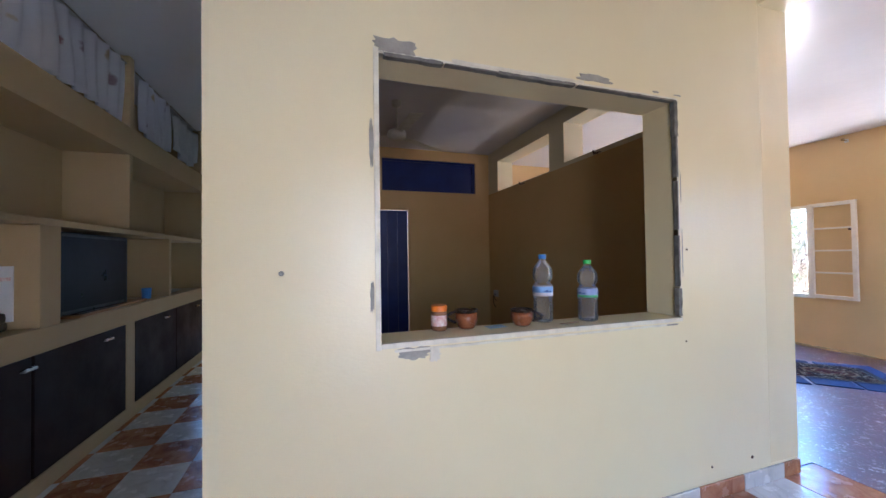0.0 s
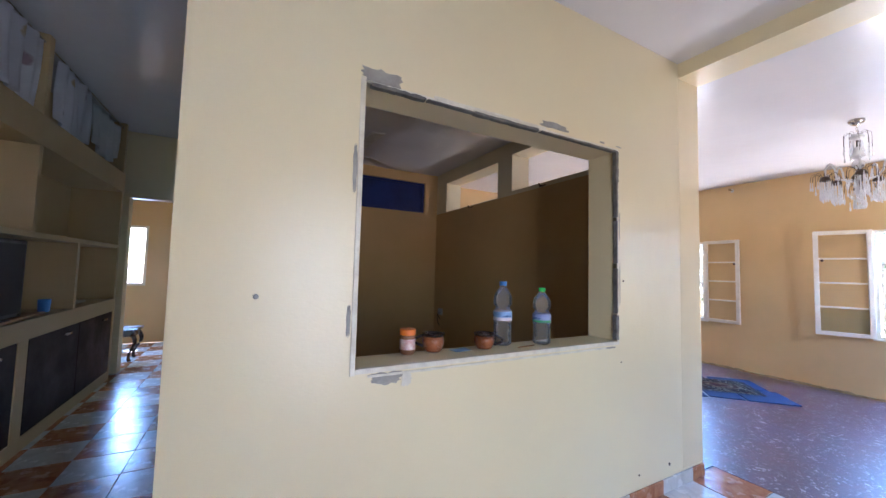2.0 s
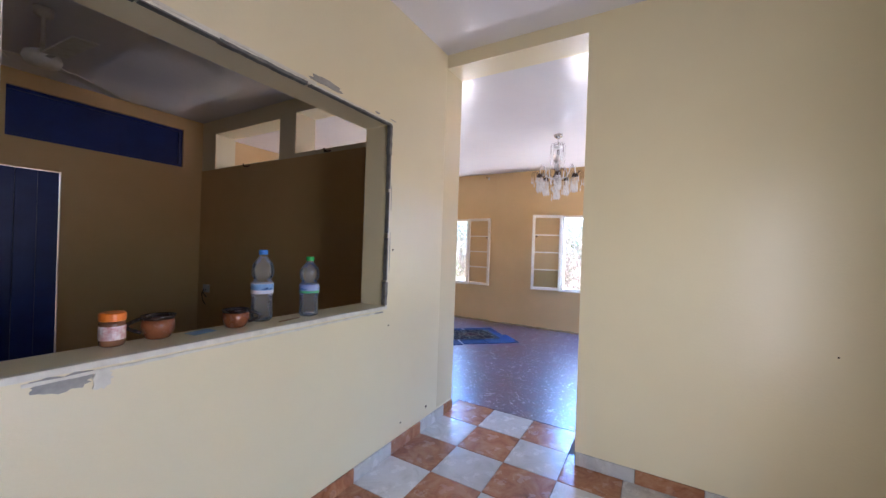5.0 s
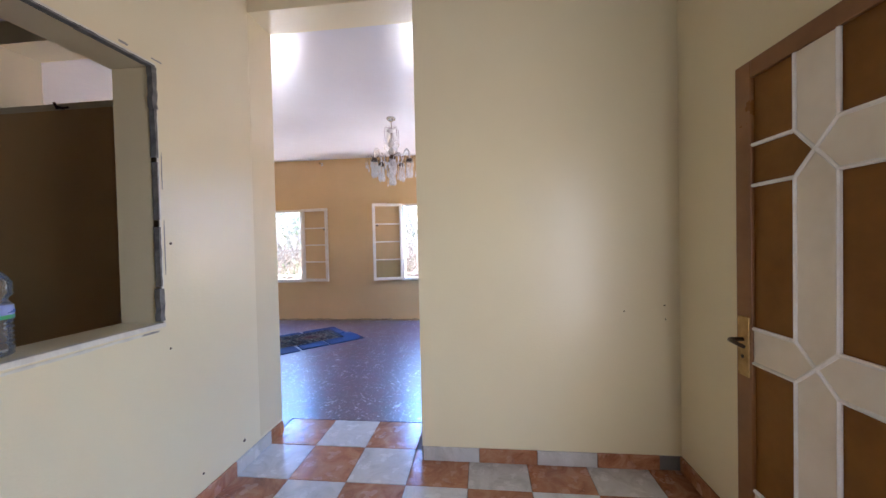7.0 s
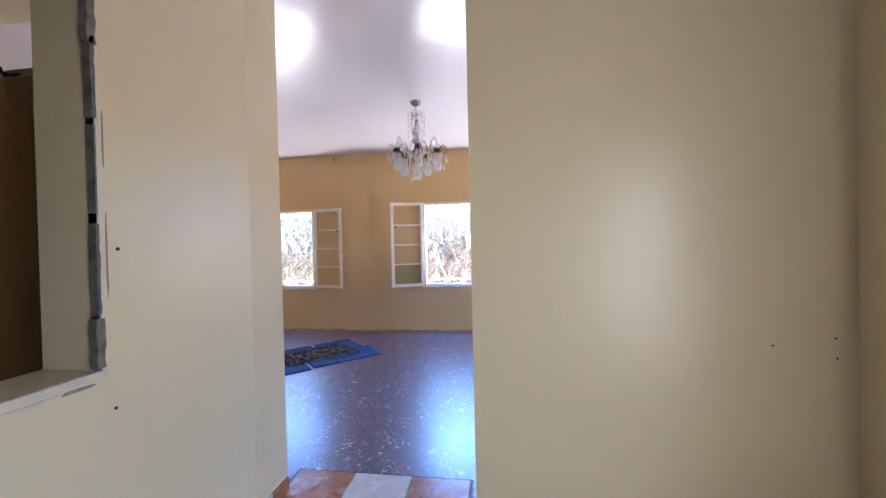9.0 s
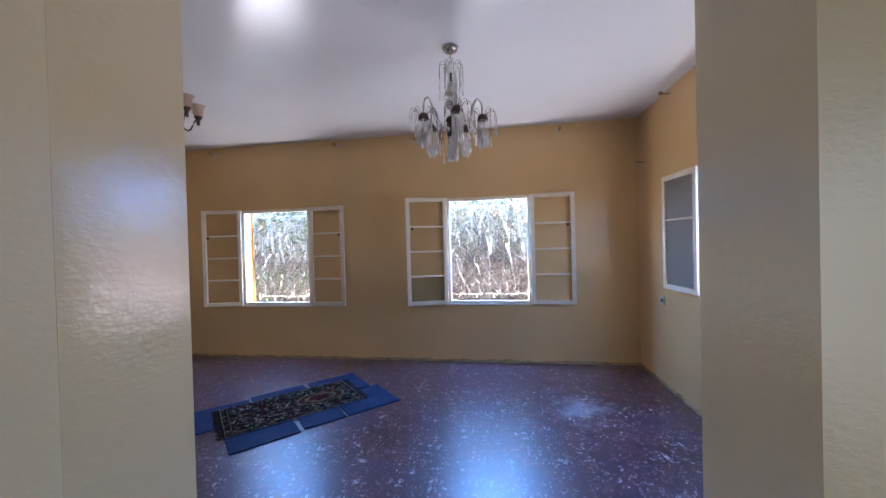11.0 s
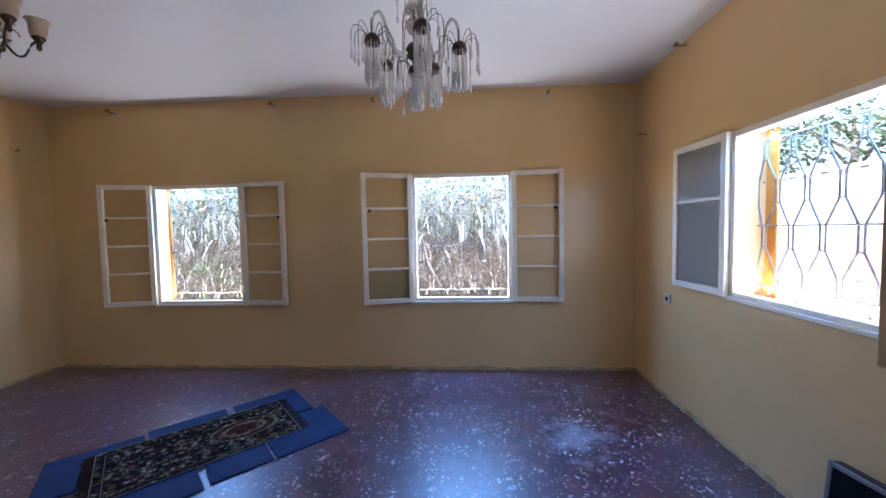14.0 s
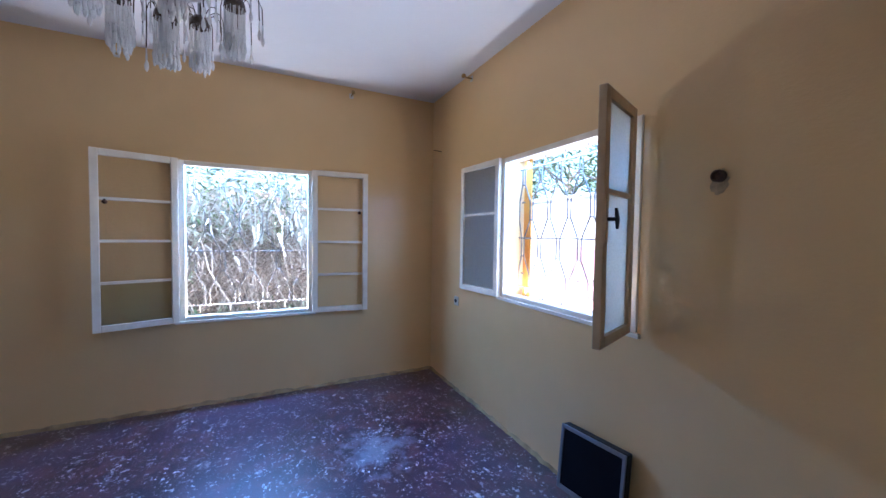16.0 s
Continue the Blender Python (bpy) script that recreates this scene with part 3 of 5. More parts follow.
# ---- hatch: broken edges, white strips, bare plaster ----
def ragged(bm, cx, cz, w, h, seed, y0, y1, n=26):
    """An irregular flake between y0 and y1 on a wall whose normal is y."""
    r = random.Random(seed)
    pts = []
    for k in range(n):
        a = 2 * math.pi * k / n
        ca, sa = math.cos(a), math.sin(a)
        q = 1.0 / max(abs(ca), abs(sa)) ** 0.6
        s = r.uniform(0.68, 1.05)
        pts.append((cx + ca * q * s * w / 2, cz + sa * q * s * h / 2))
    lo, hi = [bm.verts.new((x, y0, z)) for x, z in pts], [bm.verts.new((x, y1, z)) for x, z in pts]
    bm.faces.new(lo)
    bm.faces.new(hi)
    for k in range(n):
        bm.faces.new((lo[k], lo[(k + 1) % n], hi[(k + 1) % n], hi[k]))


def ragged_strip(bm, a0, a1, b, w, seed, horizontal, y0, y1, step=0.035):
    """A strip along an edge with uneven sides."""
    r = random.Random(seed)
    n = max(3, int(abs(a1 - a0) / step))
    lo, hi = [], []
    for k in range(n + 1):
        a = a0 + (a1 - a0) * k / n
        u, v = b - w * r.uniform(0.3, 0.55), b + w * r.uniform(0.3, 0.6)
        for row, c in ((lo, u), (hi, v)):
            row.append([bm.verts.new((a, y, c) if horizontal else (c, y, a)) for y in (y0, y1)])
    for k in range(n):
        for p, q in (((lo[k], lo[k + 1], hi[k + 1], hi[k]), 0), ((lo[k], lo[k + 1], hi[k + 1], hi[k]), 1)):
            bm.faces.new([s[q] for s in p])
        bm.faces.new((lo[k][0], lo[k + 1][0], lo[k + 1][1], lo[k][1]))
        bm.faces.new((hi[k][0], hi[k + 1][0], hi[k + 1][1], hi[k][1]))
    for k in (0, n):
        bm.faces.new((lo[k][0], hi[k][0], hi[k][1], lo[k][1]))


hx0, hx1, hz0, hz1 = HATCH
F = PASS_Y0
trim = tagged(new("trim_hatch"), "chipped white strips and bare plaster round the hatch", "trim", kind="structure")
part("strip", boxes((hx0 - 0.020, F - 0.005, hz0 - 0.022, hx0, F + 0.03, hz1 + 0.022), bevel=0.002), TRIM_PAINT, trim, "pale painted upright strip")
part("strip", boxes((hx0, F - 0.004, hz1, hx1 + 0.010, F + 0.03, hz1 + 0.013), bevel=0.002), TRIM_PAINT, trim, "pale painted top strip")
part("strip", boxes((hx0, F - 0.006, hz0 - 0.018, hx1 + 0.012, F + 0.02, hz0 + 0.002), bevel=0.003), TRIM_PAINT, trim, "pale painted sill edge")
part("strip", boxes((hx1, F - 0.003, hz0, hx1 + 0.010, F + 0.03, hz1), bevel=0.002), TRIM_PAINT, trim, "pale painted upright strip")
bm = bmesh.new()
ragged(bm, hx0 + 0.070, hz1 + 0.036, 0.19, 0.070, 3, F - 0.004, F + 0.01)
ragged(bm, 1.16, hz1 + 0.045, 0.22, 0.035, 4, F - 0.004, F + 0.01)
ragged(bm, hx0 + 0.125, hz0 - 0.044, 0.14, 0.052, 5, F - 0.004, F + 0.01)
ragged(bm, hx0 - 0.030, 1.72, 0.018, 0.20, 6, F - 0.004, F + 0.01)
ragged(bm, hx0 - 0.032, 1.14, 0.018, 0.13, 7, F - 0.004, F + 0.01)
ragged(bm, hx1 + 0.024, 1.28, 0.005, 0.24, 8, F - 0.002, F + 0.01)
ragged(bm, hx1 + 0.022, 1.62, 0.004, 0.16, 9, F - 0.002, F + 0.01)
ragged(bm, hx1 + 0.016, hz1 + 0.030, 0.05, 0.006, 26, F - 0.003, F + 0.01)
ragged(bm, hx1 - 0.13, hz1 + 0.030, 0.04, 0.010, 27, F - 0.003, F + 0.01)
ragged(bm, hx1 - 0.06, hz0 - 0.030, 0.09, 0.008, 28, F - 0.007, F + 0.01)
part("bare_plaster", bm, CEMENT, trim, "grey plaster where paint broke off")
bm = bmesh.new()
for a0, a1, w, sd_ in ((0.02, 0.26, 0.016, 11), (0.27, 0.52, 0.006, 16), (0.51, 0.90, 0.014, 17), (0.92, 1.24, 0.007, 18), (1.23, 1.52, 0.011, 19)):
    ragged_strip(bm, hx0 + a0, hx0 + a1, hz1 - 0.002, w, sd_, True, F - 0.007, F + 0.02, 0.022)
for a0, a1, w, sd_ in ((0.01, 0.15, 0.026, 12), (0.16, 0.42, 0.010, 22), (0.45, 0.70, 0.006, 23), (0.72, 0.95, 0.012, 24), (0.93, 1.11, 0.024, 25)):
    ragged_strip(bm, hz0 + a0, hz0 + a1, hx1 - 0.003, w, sd_, False, F - 0.006, F + 0.02, 0.022)
part("bare_edge", bm, DARK_CEMENT, trim, "grey broken inner edge")
bm = bmesh.new()
ragged_strip(bm, hx0 + 0.30, hx0 + 0.95, hz1 + 0.018, 0.012, 13, True, F - 0.005, F + 0.01)
ragged_strip(bm, hx0 + 0.05, hx1 - 0.1, hz0 - 0.030, 0.010, 14, True, F - 0.006, F + 0.01)
ragged(bm, hx0 + 0.21, hz0 - 0.055, 0.05, 0.06, 15, F - 0.007, F + 0.01)
part("lifted_paint", bm, TRIM_PAINT, trim, "lifted flakes of pale paint")

# small marks on the hall walls
bm = bmesh.new()
lathe(bm, [(0.007, 0.0), (0.009, 0.006), (0.009, 0.012), (0.004, 0.016)], 10)
hook = tagged(part("wall_plug", bm, CEMENT, at=pose(-0.20, F, 1.231, 90, 0, 0)), "small chipped grey plug stuck in the cream wall", "wall plug")
for x, z, r in ((2.168, 0.155, 0.010), (1.86, 0.16, 0.006), (0.02, 0.22, 0.004), (1.72, 1.30, 0.006), (1.70, 0.83, 0.005)):
    bm = bmesh.new()
    lathe(bm, [(r, 0.0), (r * 0.8, 0.003), (r * 0.3, 0.004)], 8)
    tagged(part("nail_hole", bm, RUST, at=pose(x, F, z, 90, 0, 0)), "tiny rusty nail hole in the cream wall", "nail hole", "nail holes")
for y, z in ((-0.894, 0.875), (-1.105, 0.906), (-1.11, 0.83)):
    bm = bmesh.new()
    lathe(bm, [(0.0042, 0.0), (0.0036, 0.003), (0.0015, 0.004)], 8)
    tagged(part("nail_hole", bm, RUST, at=pose(PART_X0, y, z, 0, -90, 0)), "tiny rusty nail hole in the cream wall", "nail hole", "nail holes")


# ---- things on the hatch sill ----
def bottle(x, y, cap, lab, water, h, group_label, turn):
    b = thing("water_bottle", pose(x, y, hz0 + 0.003, 0, 0, turn) @ Matrix.Diagonal((1.16, 1.16, 1, 1)), group_label, "bottle", "bottles on the hatch sill")
    s = h / 0.325
    prof = [(0.030, 0.0), (0.040, 0.008), (0.041, 0.030)]
    for k in range(5):
        z = 0.036 + k * 0.016
        prof += [(0.041, z), (0.0350, z + 0.007), (0.041, z + 0.012)]
    prof += [(0.041, 0.125), (0.040, 0.175), (0.0325, 0.186), (0.0325, 0.194), (0.0425, 0.210), (0.0395, 0.219), (0.0432, 0.228), (0.0400, 0.238), (0.0415, 0.246), (0.034, 0.266), (0.018, 0.290), (0.0135, 0.297), (0.0135, 0.306)]
    bm = bmesh.new()
    lathe(bm, [(r, z * s) for r, z in prof], 28)
    part("body", bm, PET, b, smooth=True)
    bm = bmesh.new()
    lathe(bm, [(0.0415, 0.126 * s), (0.0420, 0.128 * s), (0.0418, 0.170 * s), (0.0405, 0.173 * s)], 28)
    label = part("paper_label", bm, lab[0], b, smooth=True)
    bm = bmesh.new()
    z0, z1 = lab[2] * s, lab[3] * s
    lathe(bm, [(0.0418, z0), (0.0424, z0 + 0.001), (0.0424, z1 - 0.001), (0.0418, z1)], 28)
    part("label_band", bm, lab[1], label, smooth=True)
    for k in range(3):
        bm = bmesh.new()
        for j in range(5):
            a = radians(-22 + 11 * j + 120 * k)
            box(bm, -0.0042, -0.0005, 0.146 * s, 0.0042, 0.0005, (0.1485 + 0.0035 * (j % 3)) * s, m=pose(0.0428 * math.cos(a), 0.0428 * math.sin(a), 0, 0, 0, math.degrees(a) + 90))
        part("label_print", bm, LABEL_INK, label)
    bm = bmesh.new()
    lathe(bm, [(0.0165, 0.303 * s), (0.0168, 0.306 * s), (0.0168, 0.322 * s), (0.0145, 0.325 * s)], 20)
    part("cap", bm, cap, b)
    if water:
        bm = bmesh.new()
        lathe(bm, [(0.028, 0.004), (0.0365, 0.010), (0.0365, water * s)], 24)
        part("water", bm, WATER, b, smooth=True)
    return b


bottle(0.965, 1.435, BLUE_CAP, (LABEL_PALE, LABEL_BLUE, 0.142, 0.171), 0.0, 0.330, "clear plastic water bottle with light blue cap on the sill", 20)
bottle(1.182, 1.375, GREEN_CAP, (LABEL_VIOLET, LABEL_GREEN, 0.1265, 0.140), 0.0, 0.300, "clear ribbed plastic bottle with green cap on the sill", 70)

jar = thing("spice_jar", pose(0.425, 1.43, hz0 + 0.003) @ Matrix.Diagonal((1.1, 1.1, 1, 1)), "small clear jar with red label and orange lid on the sill", "jar")
bm = bmesh.new()
lathe(bm, [(0.026, 0.0), (0.031, 0.005), (0.032, 0.075), (0.028, 0.086)], 20)
part("body", bm, glass_material("brown_filled_plastic", (0.45, 0.22, 0.12), 0.2, 0.4), jar, smooth=True)
bm = bmesh.new()
lathe(bm, [(0.0322, 0.022), (0.0328, 0.024), (0.0328, 0.066), (0.0322, 0.068)], 20)
part("paper_label", bm, LABEL_RED, jar)
bm = bmesh.new()
lathe(bm, [(0.031, 0.084), (0.0335, 0.087), (0.0335, 0.108), (0.030, 0.112)], 24)
part("lid", bm, ORANGE_LID, jar)


def mug(x, y, turn, squat):
    m = thing("clay_mug", pose(x, y, hz0 + 0.003, 0, 0, turn) @ Matrix.Diagonal((1.04, 1.04, 0.92, 1)), "brown glazed clay mug with dark rim on the sill", "mug", "clay mugs on the sill")
    bm = bmesh.new()
    h = 0.092 if not squat else 0.082
    lathe(bm, [(0.030, 0.0), (0.036, 0.004), (0.047, h * 0.35), (0.050, h * 0.55), (0.047, h * 0.85)], 26)
    part("body", bm, CLAY, m, smooth=True)
    bm = bmesh.new()
    lathe(bm, [(0.047, h * 0.84), (0.050, h * 0.95), (0.0515, h), (0.048, h), (0.044, h * 0.9), (0.040, h * 0.5), (0.02, h * 0.2)], 26)
    part("rim", bm, DARK_GLAZE, m, "dark glazed rim and inside", smooth=True)
    bm = bmesh.new()
    tube(bm, [(0.046 + 0.042 * math.sin(math.pi * k / 10), 0, h * (0.88 - 0.62 * k / 10)) for k in range(11)], 0.007, 8)
    part("handle", bm, DARK_GLAZE, m, smooth=True)
    return m


mug(0.556, 1.43, 152, False)
mug(0.822, 1.395, -32, True)
card = tagged(part("card", boxes((-0.045, -0.028, 0.0, 0.045, 0.028, 0.0016)), CARD_BLUE, at=pose(0.688, 1.40, hz0 + 0.0035, 0, 0, 8)), "pale blue printed card lying on the sill", "card")
tagged(part("dry_stick", boxes((-0.06, -0.002, 0, 0.06, 0.002, 0.004)), BOARD_WOOD, at=pose(1.05, 1.345, hz0 + 0.003, 0, 0, 6)), "thin dry stick lying on the sill", "stick")


# ---- panelled door in the hall ----
def panel_door(m):
    W, H, T = 0.92, 1.912, 0.036
    d = thing("panelled_door", m, "open brown door with off-white lattice panels, against the wall", "door")
    part("core_panel", boxes((0.02, -0.005, 0.02, W - 0.02, 0.005, H - 0.02)), DOOR_PANEL, d, "dark brown recessed panels")
    for r in ((0, 0, 0.078, H), (W - 0.078, 0, W, H)):
        part("stile", boxes((r[0], -T / 2, r[1], r[2], T / 2, r[3]), bevel=0.004), DOOR_BROWN, d)
    for z0, z1 in ((H - 0.065, H), (0.0, 0.12)):
        part("rail", boxes((0.078, -T / 2, z0, W - 0.078, T / 2, z1), bevel=0.004), DOOR_BROWN, d)
    cols, bands = ((0.255, 0.395), (0.545, 0.680)), ((1.450, 1.600), (0.785, 0.915), (0.17, 0.30))
    s = 0.011
    for u0, u1 in cols:
        part("lattice_plate", boxes((u0, -s, 0.12, u1, s, H - 0.065)), DOOR_WHITE, d, "off-white upright plate")
    for k, (z0, z1) in enumerate(bands):
        for u0, u1 in ((0.395, 0.545), (0.680, W - 0.078)) if k == 0 else ((0.078, 0.255), (0.395, 0.545), (0.680, W - 0.078)):
            part("lattice_plate", boxes((u0, -s, z0, u1, s, z1)), DOOR_WHITE, d, "off-white cross plate")
    for side in (-1, 1):
        y = side * s
        bm = bmesh.new()
        q = 0.0072

        def bead(a, b):
            tube(bm, [(a[0], y, a[1]), (b[0], y, b[1])], q, 6)

        zs = [H - 0.065, 1.600, 1.450, 0.915, 0.785, 0.30, 0.17, 0.12]
        for u0, u1 in cols:
            for u in (u0, u1):
                for a, b in ((0, 1), (2, 3), (4, 5), (6, 7)):
                    bead((u, zs[a]), (u, zs[b]))
            for z0, z1 in bands:
                bead((u0, z0), (u1, z1))
                bead((u0, z1), (u1, z0))
        for k, (z0, z1) in enumerate(bands):
            for z in (z0, z1):
                for u0, u1 in ((0.078, 0.255), (0.395, 0.545), (0.680, W - 0.078)):
                    bead((u0, z), (u1, z))
        part("beading", bm, BEAD_WHITE, d, "thin raised white beading")
        bm = bmesh.new()
        (u0, u1), (z0, z1) = cols[0], bands[0]
        tri = [(u0 - 0.004, z0), (u0 - 0.004, z1), ((u0 + u1) / 2, (z0 + z1) / 2)]
        lo, hi = [bm.verts.new((u, side * (s - 0.002), z)) for u, z in tri], [bm.verts.new((u, side * (s + 0.002), z)) for u, z in tri]
        bm.faces.new(lo)
        bm.faces.new(hi)
        for k in range(3):
            bm.faces.new((lo[k], lo[(k + 1) % 3], hi[(k + 1) % 3], hi[k]))
        part("corner_panel", bm, DOOR_PANEL, d, "small dark brown wedge")
    hp = part("lock_plate", boxes((0.012, T / 2, 0.725, 0.070, T / 2 + 0.006, 0.955), bevel=0.003), BRASS, d, "tarnished lock plate")
    bm = bmesh.new()
    tube(bm, [(0.040, T / 2 + 0.004, 0.866), (0.040, T / 2 + 0.05, 0.866), (0.046, T / 2 + 0.056, 0.866), (0.075, T / 2 + 0.058, 0.863), (0.115, T / 2 + 0.055, 0.858)], [0.008, 0.008, 0.009, 0.008, 0.007], 8)
    part("lever", bm, BRONZE, hp, "dark lever handle", smooth=True)
    bm = bmesh.new()
    lathe(bm, [(0.007, 0), (0.007, 0.003), (0.004, 0.003)], 10, pose(0.040, T / 2 + 0.005, 0.80, -90, 0, 0))
    part("keyhole", bm, BLACK, hp)
    part("sticker", boxes((0.590, s + 0.004, 1.165, 0.650, s + 0.006, 1.20)), PAPER, d, "small white paper sticker")
    for z in (0.25, 1.6):
        bm = bmesh.new()
        lathe(bm, [(0.008, -0.04), (0.008, 0.04)], 10, pose(W + 0.006, -T / 2, z))
        part("hinge", bm, BRASS, d)
    return d


DOOR_YAW = math.degrees(math.atan2(-0.022, -0.92))
panel_door(pose(1.780, -1.138, 0.012, 0, 0, DOOR_YAW) @ Matrix.Diagonal((1, -1, 1, 1)))

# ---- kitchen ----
# thin tan-brown sheet added over the partition's kitchen face, up to 2.19 m
structure("wall_kitchen_overlay", slab_with_holes("x", PASS_Y1 + 0.002, KIT_N - 0.002, 0.0, 2.19, PART_X0 - 0.006, PART_X0 + 0.001), BROWN_WALL, "thin tan-brown sheet added over the lower kitchen wall", "wall")
kd = thing("blue_door", pose(0.20, KIT_N, 0), "deep blue painted plank door, closed, in the kitchen", "door")
for k in range(6):
    part("plank", boxes((0.004 + k * 0.142, 0.03, 0.006, 0.144 + k * 0.142, 0.07, 1.925), bevel=0.004), BLUE_PAINT, kd)
kt = tagged(new("window_kitchen_transom"), "deep blue painted boards closing the high kitchen opening", "window", kind="structure")
part("window_frame", boxes((0.70, KIT_N + 0.06, 2.20, 2.10, KIT_N + 0.10, 2.655)), BLUE_PAINT, kt)
for r in ((0.70, 2.20, 2.10, 2.23), (0.70, 2.625, 2.10, 2.655), (2.06, 2.23, 2.10, 2.625)):
    part("frame_bar", boxes((r[0], KIT_N + 0.03, r[1], r[2], KIT_N + 0.06, r[3]), bevel=0.003), BLUE_PAINT, kt)
fan = thing("ceiling_fan", pose(0.62, 3.35, HALL_H), "dusty white ceiling fan hanging in the dim kitchen", "fan")
bm = bmesh.new()
lathe(bm, [(0.012, 0.0), (0.05, -0.002), (0.045, -0.05), (0.011, -0.06), (0.011, -0.27), (0.045, -0.28), (0.085, -0.30), (0.095, -0.335), (0.08, -0.37), (0.03, -0.385)], 20)
part("motor", bm, PLASTIC_WHITE, fan, smooth=True)
for k in range(3):
    m = pose(0, 0, -0.335, 0, 0, 35 + 120 * k)
    bm = bmesh.new()
    box(bm, 0.09, -0.015, -0.004, 0.18, 0.015, 0.0, m=m)
    box(bm, 0.17, -0.06, -0.008, 0.60, 0.06, -0.002, bevel=0.002, m=m @ pose(0, 0, 0, 8, 0, 0))
    part("blade", bm, PLASTIC_WHITE, fan)
for y, z in ((3.85, 2.17), (2.55, 2.20)):
    bm = bmesh.new()
    tube(bm, [(PART_X0 - 0.005, y, z), (PART_X0 - 0.05, y, z - 0.005), (PART_X0 - 0.06, y, z + 0.02)], 0.008, 6)
    tube(bm, [(PART_X0 - 0.015, y - 0.045, z), (PART_X0 - 0.015, y + 0.045, z)], 0.006, 6)
    tagged(part("wall_bracket", bm, RUST), "rusty curtain bracket on the kitchen wall", "bracket", "kitchen brackets")
sw = thing("wall_socket", pose(PART_X0 - 0.006, 4.62, 0.72), "old double socket with loose wires on the kitchen wall", "socket")
part("box", boxes((-0.03, -0.05, -0.04, 0, 0.05, 0.05), bevel=0.004), PLASTIC_WHITE, sw)
bm = bmesh.new()
tube(bm, [(-0.03, 0.02, 0.0), (-0.05, 0.03, -0.06), (-0.03, 0.05, -0.14), (-0.01, 0.02, -0.20)], 0.005, 6)
tube(bm, [(-0.03, -0.03, 0.0), (-0.06, -0.02, -0.05), (-0.03, -0.04, -0.10)], 0.005, 6)
part("wire", bm, BLACK, sw)

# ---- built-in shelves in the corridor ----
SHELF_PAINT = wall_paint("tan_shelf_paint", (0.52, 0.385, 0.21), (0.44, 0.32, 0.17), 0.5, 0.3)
SX, SB, Y0, Y1 = SHELF_X, -2.0, 1.20, 5.36
unit = thing("built_in_shelves", pose(0, 0, 0), "cream masonry wall unit with open niches above dark cupboards", "shelving")
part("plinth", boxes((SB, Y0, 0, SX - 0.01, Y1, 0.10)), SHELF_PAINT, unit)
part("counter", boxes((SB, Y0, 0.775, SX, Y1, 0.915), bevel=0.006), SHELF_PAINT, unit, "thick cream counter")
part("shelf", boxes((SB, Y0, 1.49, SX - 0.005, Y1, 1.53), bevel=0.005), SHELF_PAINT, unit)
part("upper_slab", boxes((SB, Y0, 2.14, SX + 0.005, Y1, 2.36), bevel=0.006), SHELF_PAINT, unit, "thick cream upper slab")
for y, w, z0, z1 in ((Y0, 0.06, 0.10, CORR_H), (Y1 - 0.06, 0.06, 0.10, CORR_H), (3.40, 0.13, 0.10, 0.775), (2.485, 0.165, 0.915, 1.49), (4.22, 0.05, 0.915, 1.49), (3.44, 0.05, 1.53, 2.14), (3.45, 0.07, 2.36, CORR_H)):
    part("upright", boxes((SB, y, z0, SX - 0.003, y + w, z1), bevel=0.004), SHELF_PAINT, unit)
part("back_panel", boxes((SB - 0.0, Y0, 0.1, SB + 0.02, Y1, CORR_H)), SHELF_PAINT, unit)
for y0, y1 in ((1.28, 1.86), (1.87, 2.43), (2.45, 3.39), (3.54, 4.40), (4.41, 5.29)):
    dr = part("cupboard_door", boxes((SX - 0.025, y0, 0.11, SX - 0.004, y1, 0.772), bevel=0.004), DARK_WOOD, unit, "dark stained cupboard door")
    hy = y1 - 0.30 if y1 - y0 > 0.6 else y1 - 0.08
    part("handle", boxes((SX - 0.004, hy, 0.705, SX + 0.018, hy + 0.09, 0.722), bevel=0.004), CHROME, dr, "small pale metal handle")
# clutter in the niches
tv = thing("television", pose(-1.60, 2.665, 0.918), "large black flat television standing in a niche", "television")
part("screen_body", boxes((-0.16, 0.0, 0.02, 0.0, 0.86, 0.55), bevel=0.012), BLACK, tv)
part("screen", boxes((-0.004, 0.03, 0.05, 0.003, 0.83, 0.52)), SCREEN, tv)
part("foot", boxes((-0.14, 0.2, 0.0, 0.03, 0.66, 0.022), bevel=0.006), BLACK, tv)
tagged(part("wooden_board", boxes((-0.14, 0, 0, 0.03, 1.05, 0.018), bevel=0.004), BOARD_WOOD, at=pose(SX - 0.02, 2.80, 0.917, 0, 0, 3)), "tan wooden board lying on the counter edge", "board")
bm = bmesh.new()
lathe(bm, [(0.028, 0), (0.034, 0.004), (0.038, 0.10), (0.035, 0.10), (0.030, 0.01)], 18)
tagged(part("plastic_cup", bm, BLUE_CAP, at=pose(SX - 0.10, 3.98, 0.918)), "blue plastic cup on the counter", "cup")
bm = bmesh.new()
lathe(bm, [(0.05, 0), (0.06, 0.004), (0.12, 0.03), (0.115, 0.033), (0.055, 0.012)], 24)
tagged(part("dish", bm, PLASTIC_WHITE, at=pose(SX - 0.16, 4.62, 0.917)), "shallow white dish in the dim niche", "dish")
pg = thing("printed_poster", pose(-1.93, 2.483, 0.96), "white printed sheet with coloured bars leaning in a niche", "poster")
part("sheet", boxes((0.0, -0.008, 0.0, 0.27, -0.002, 0.30)), PAPER, pg)
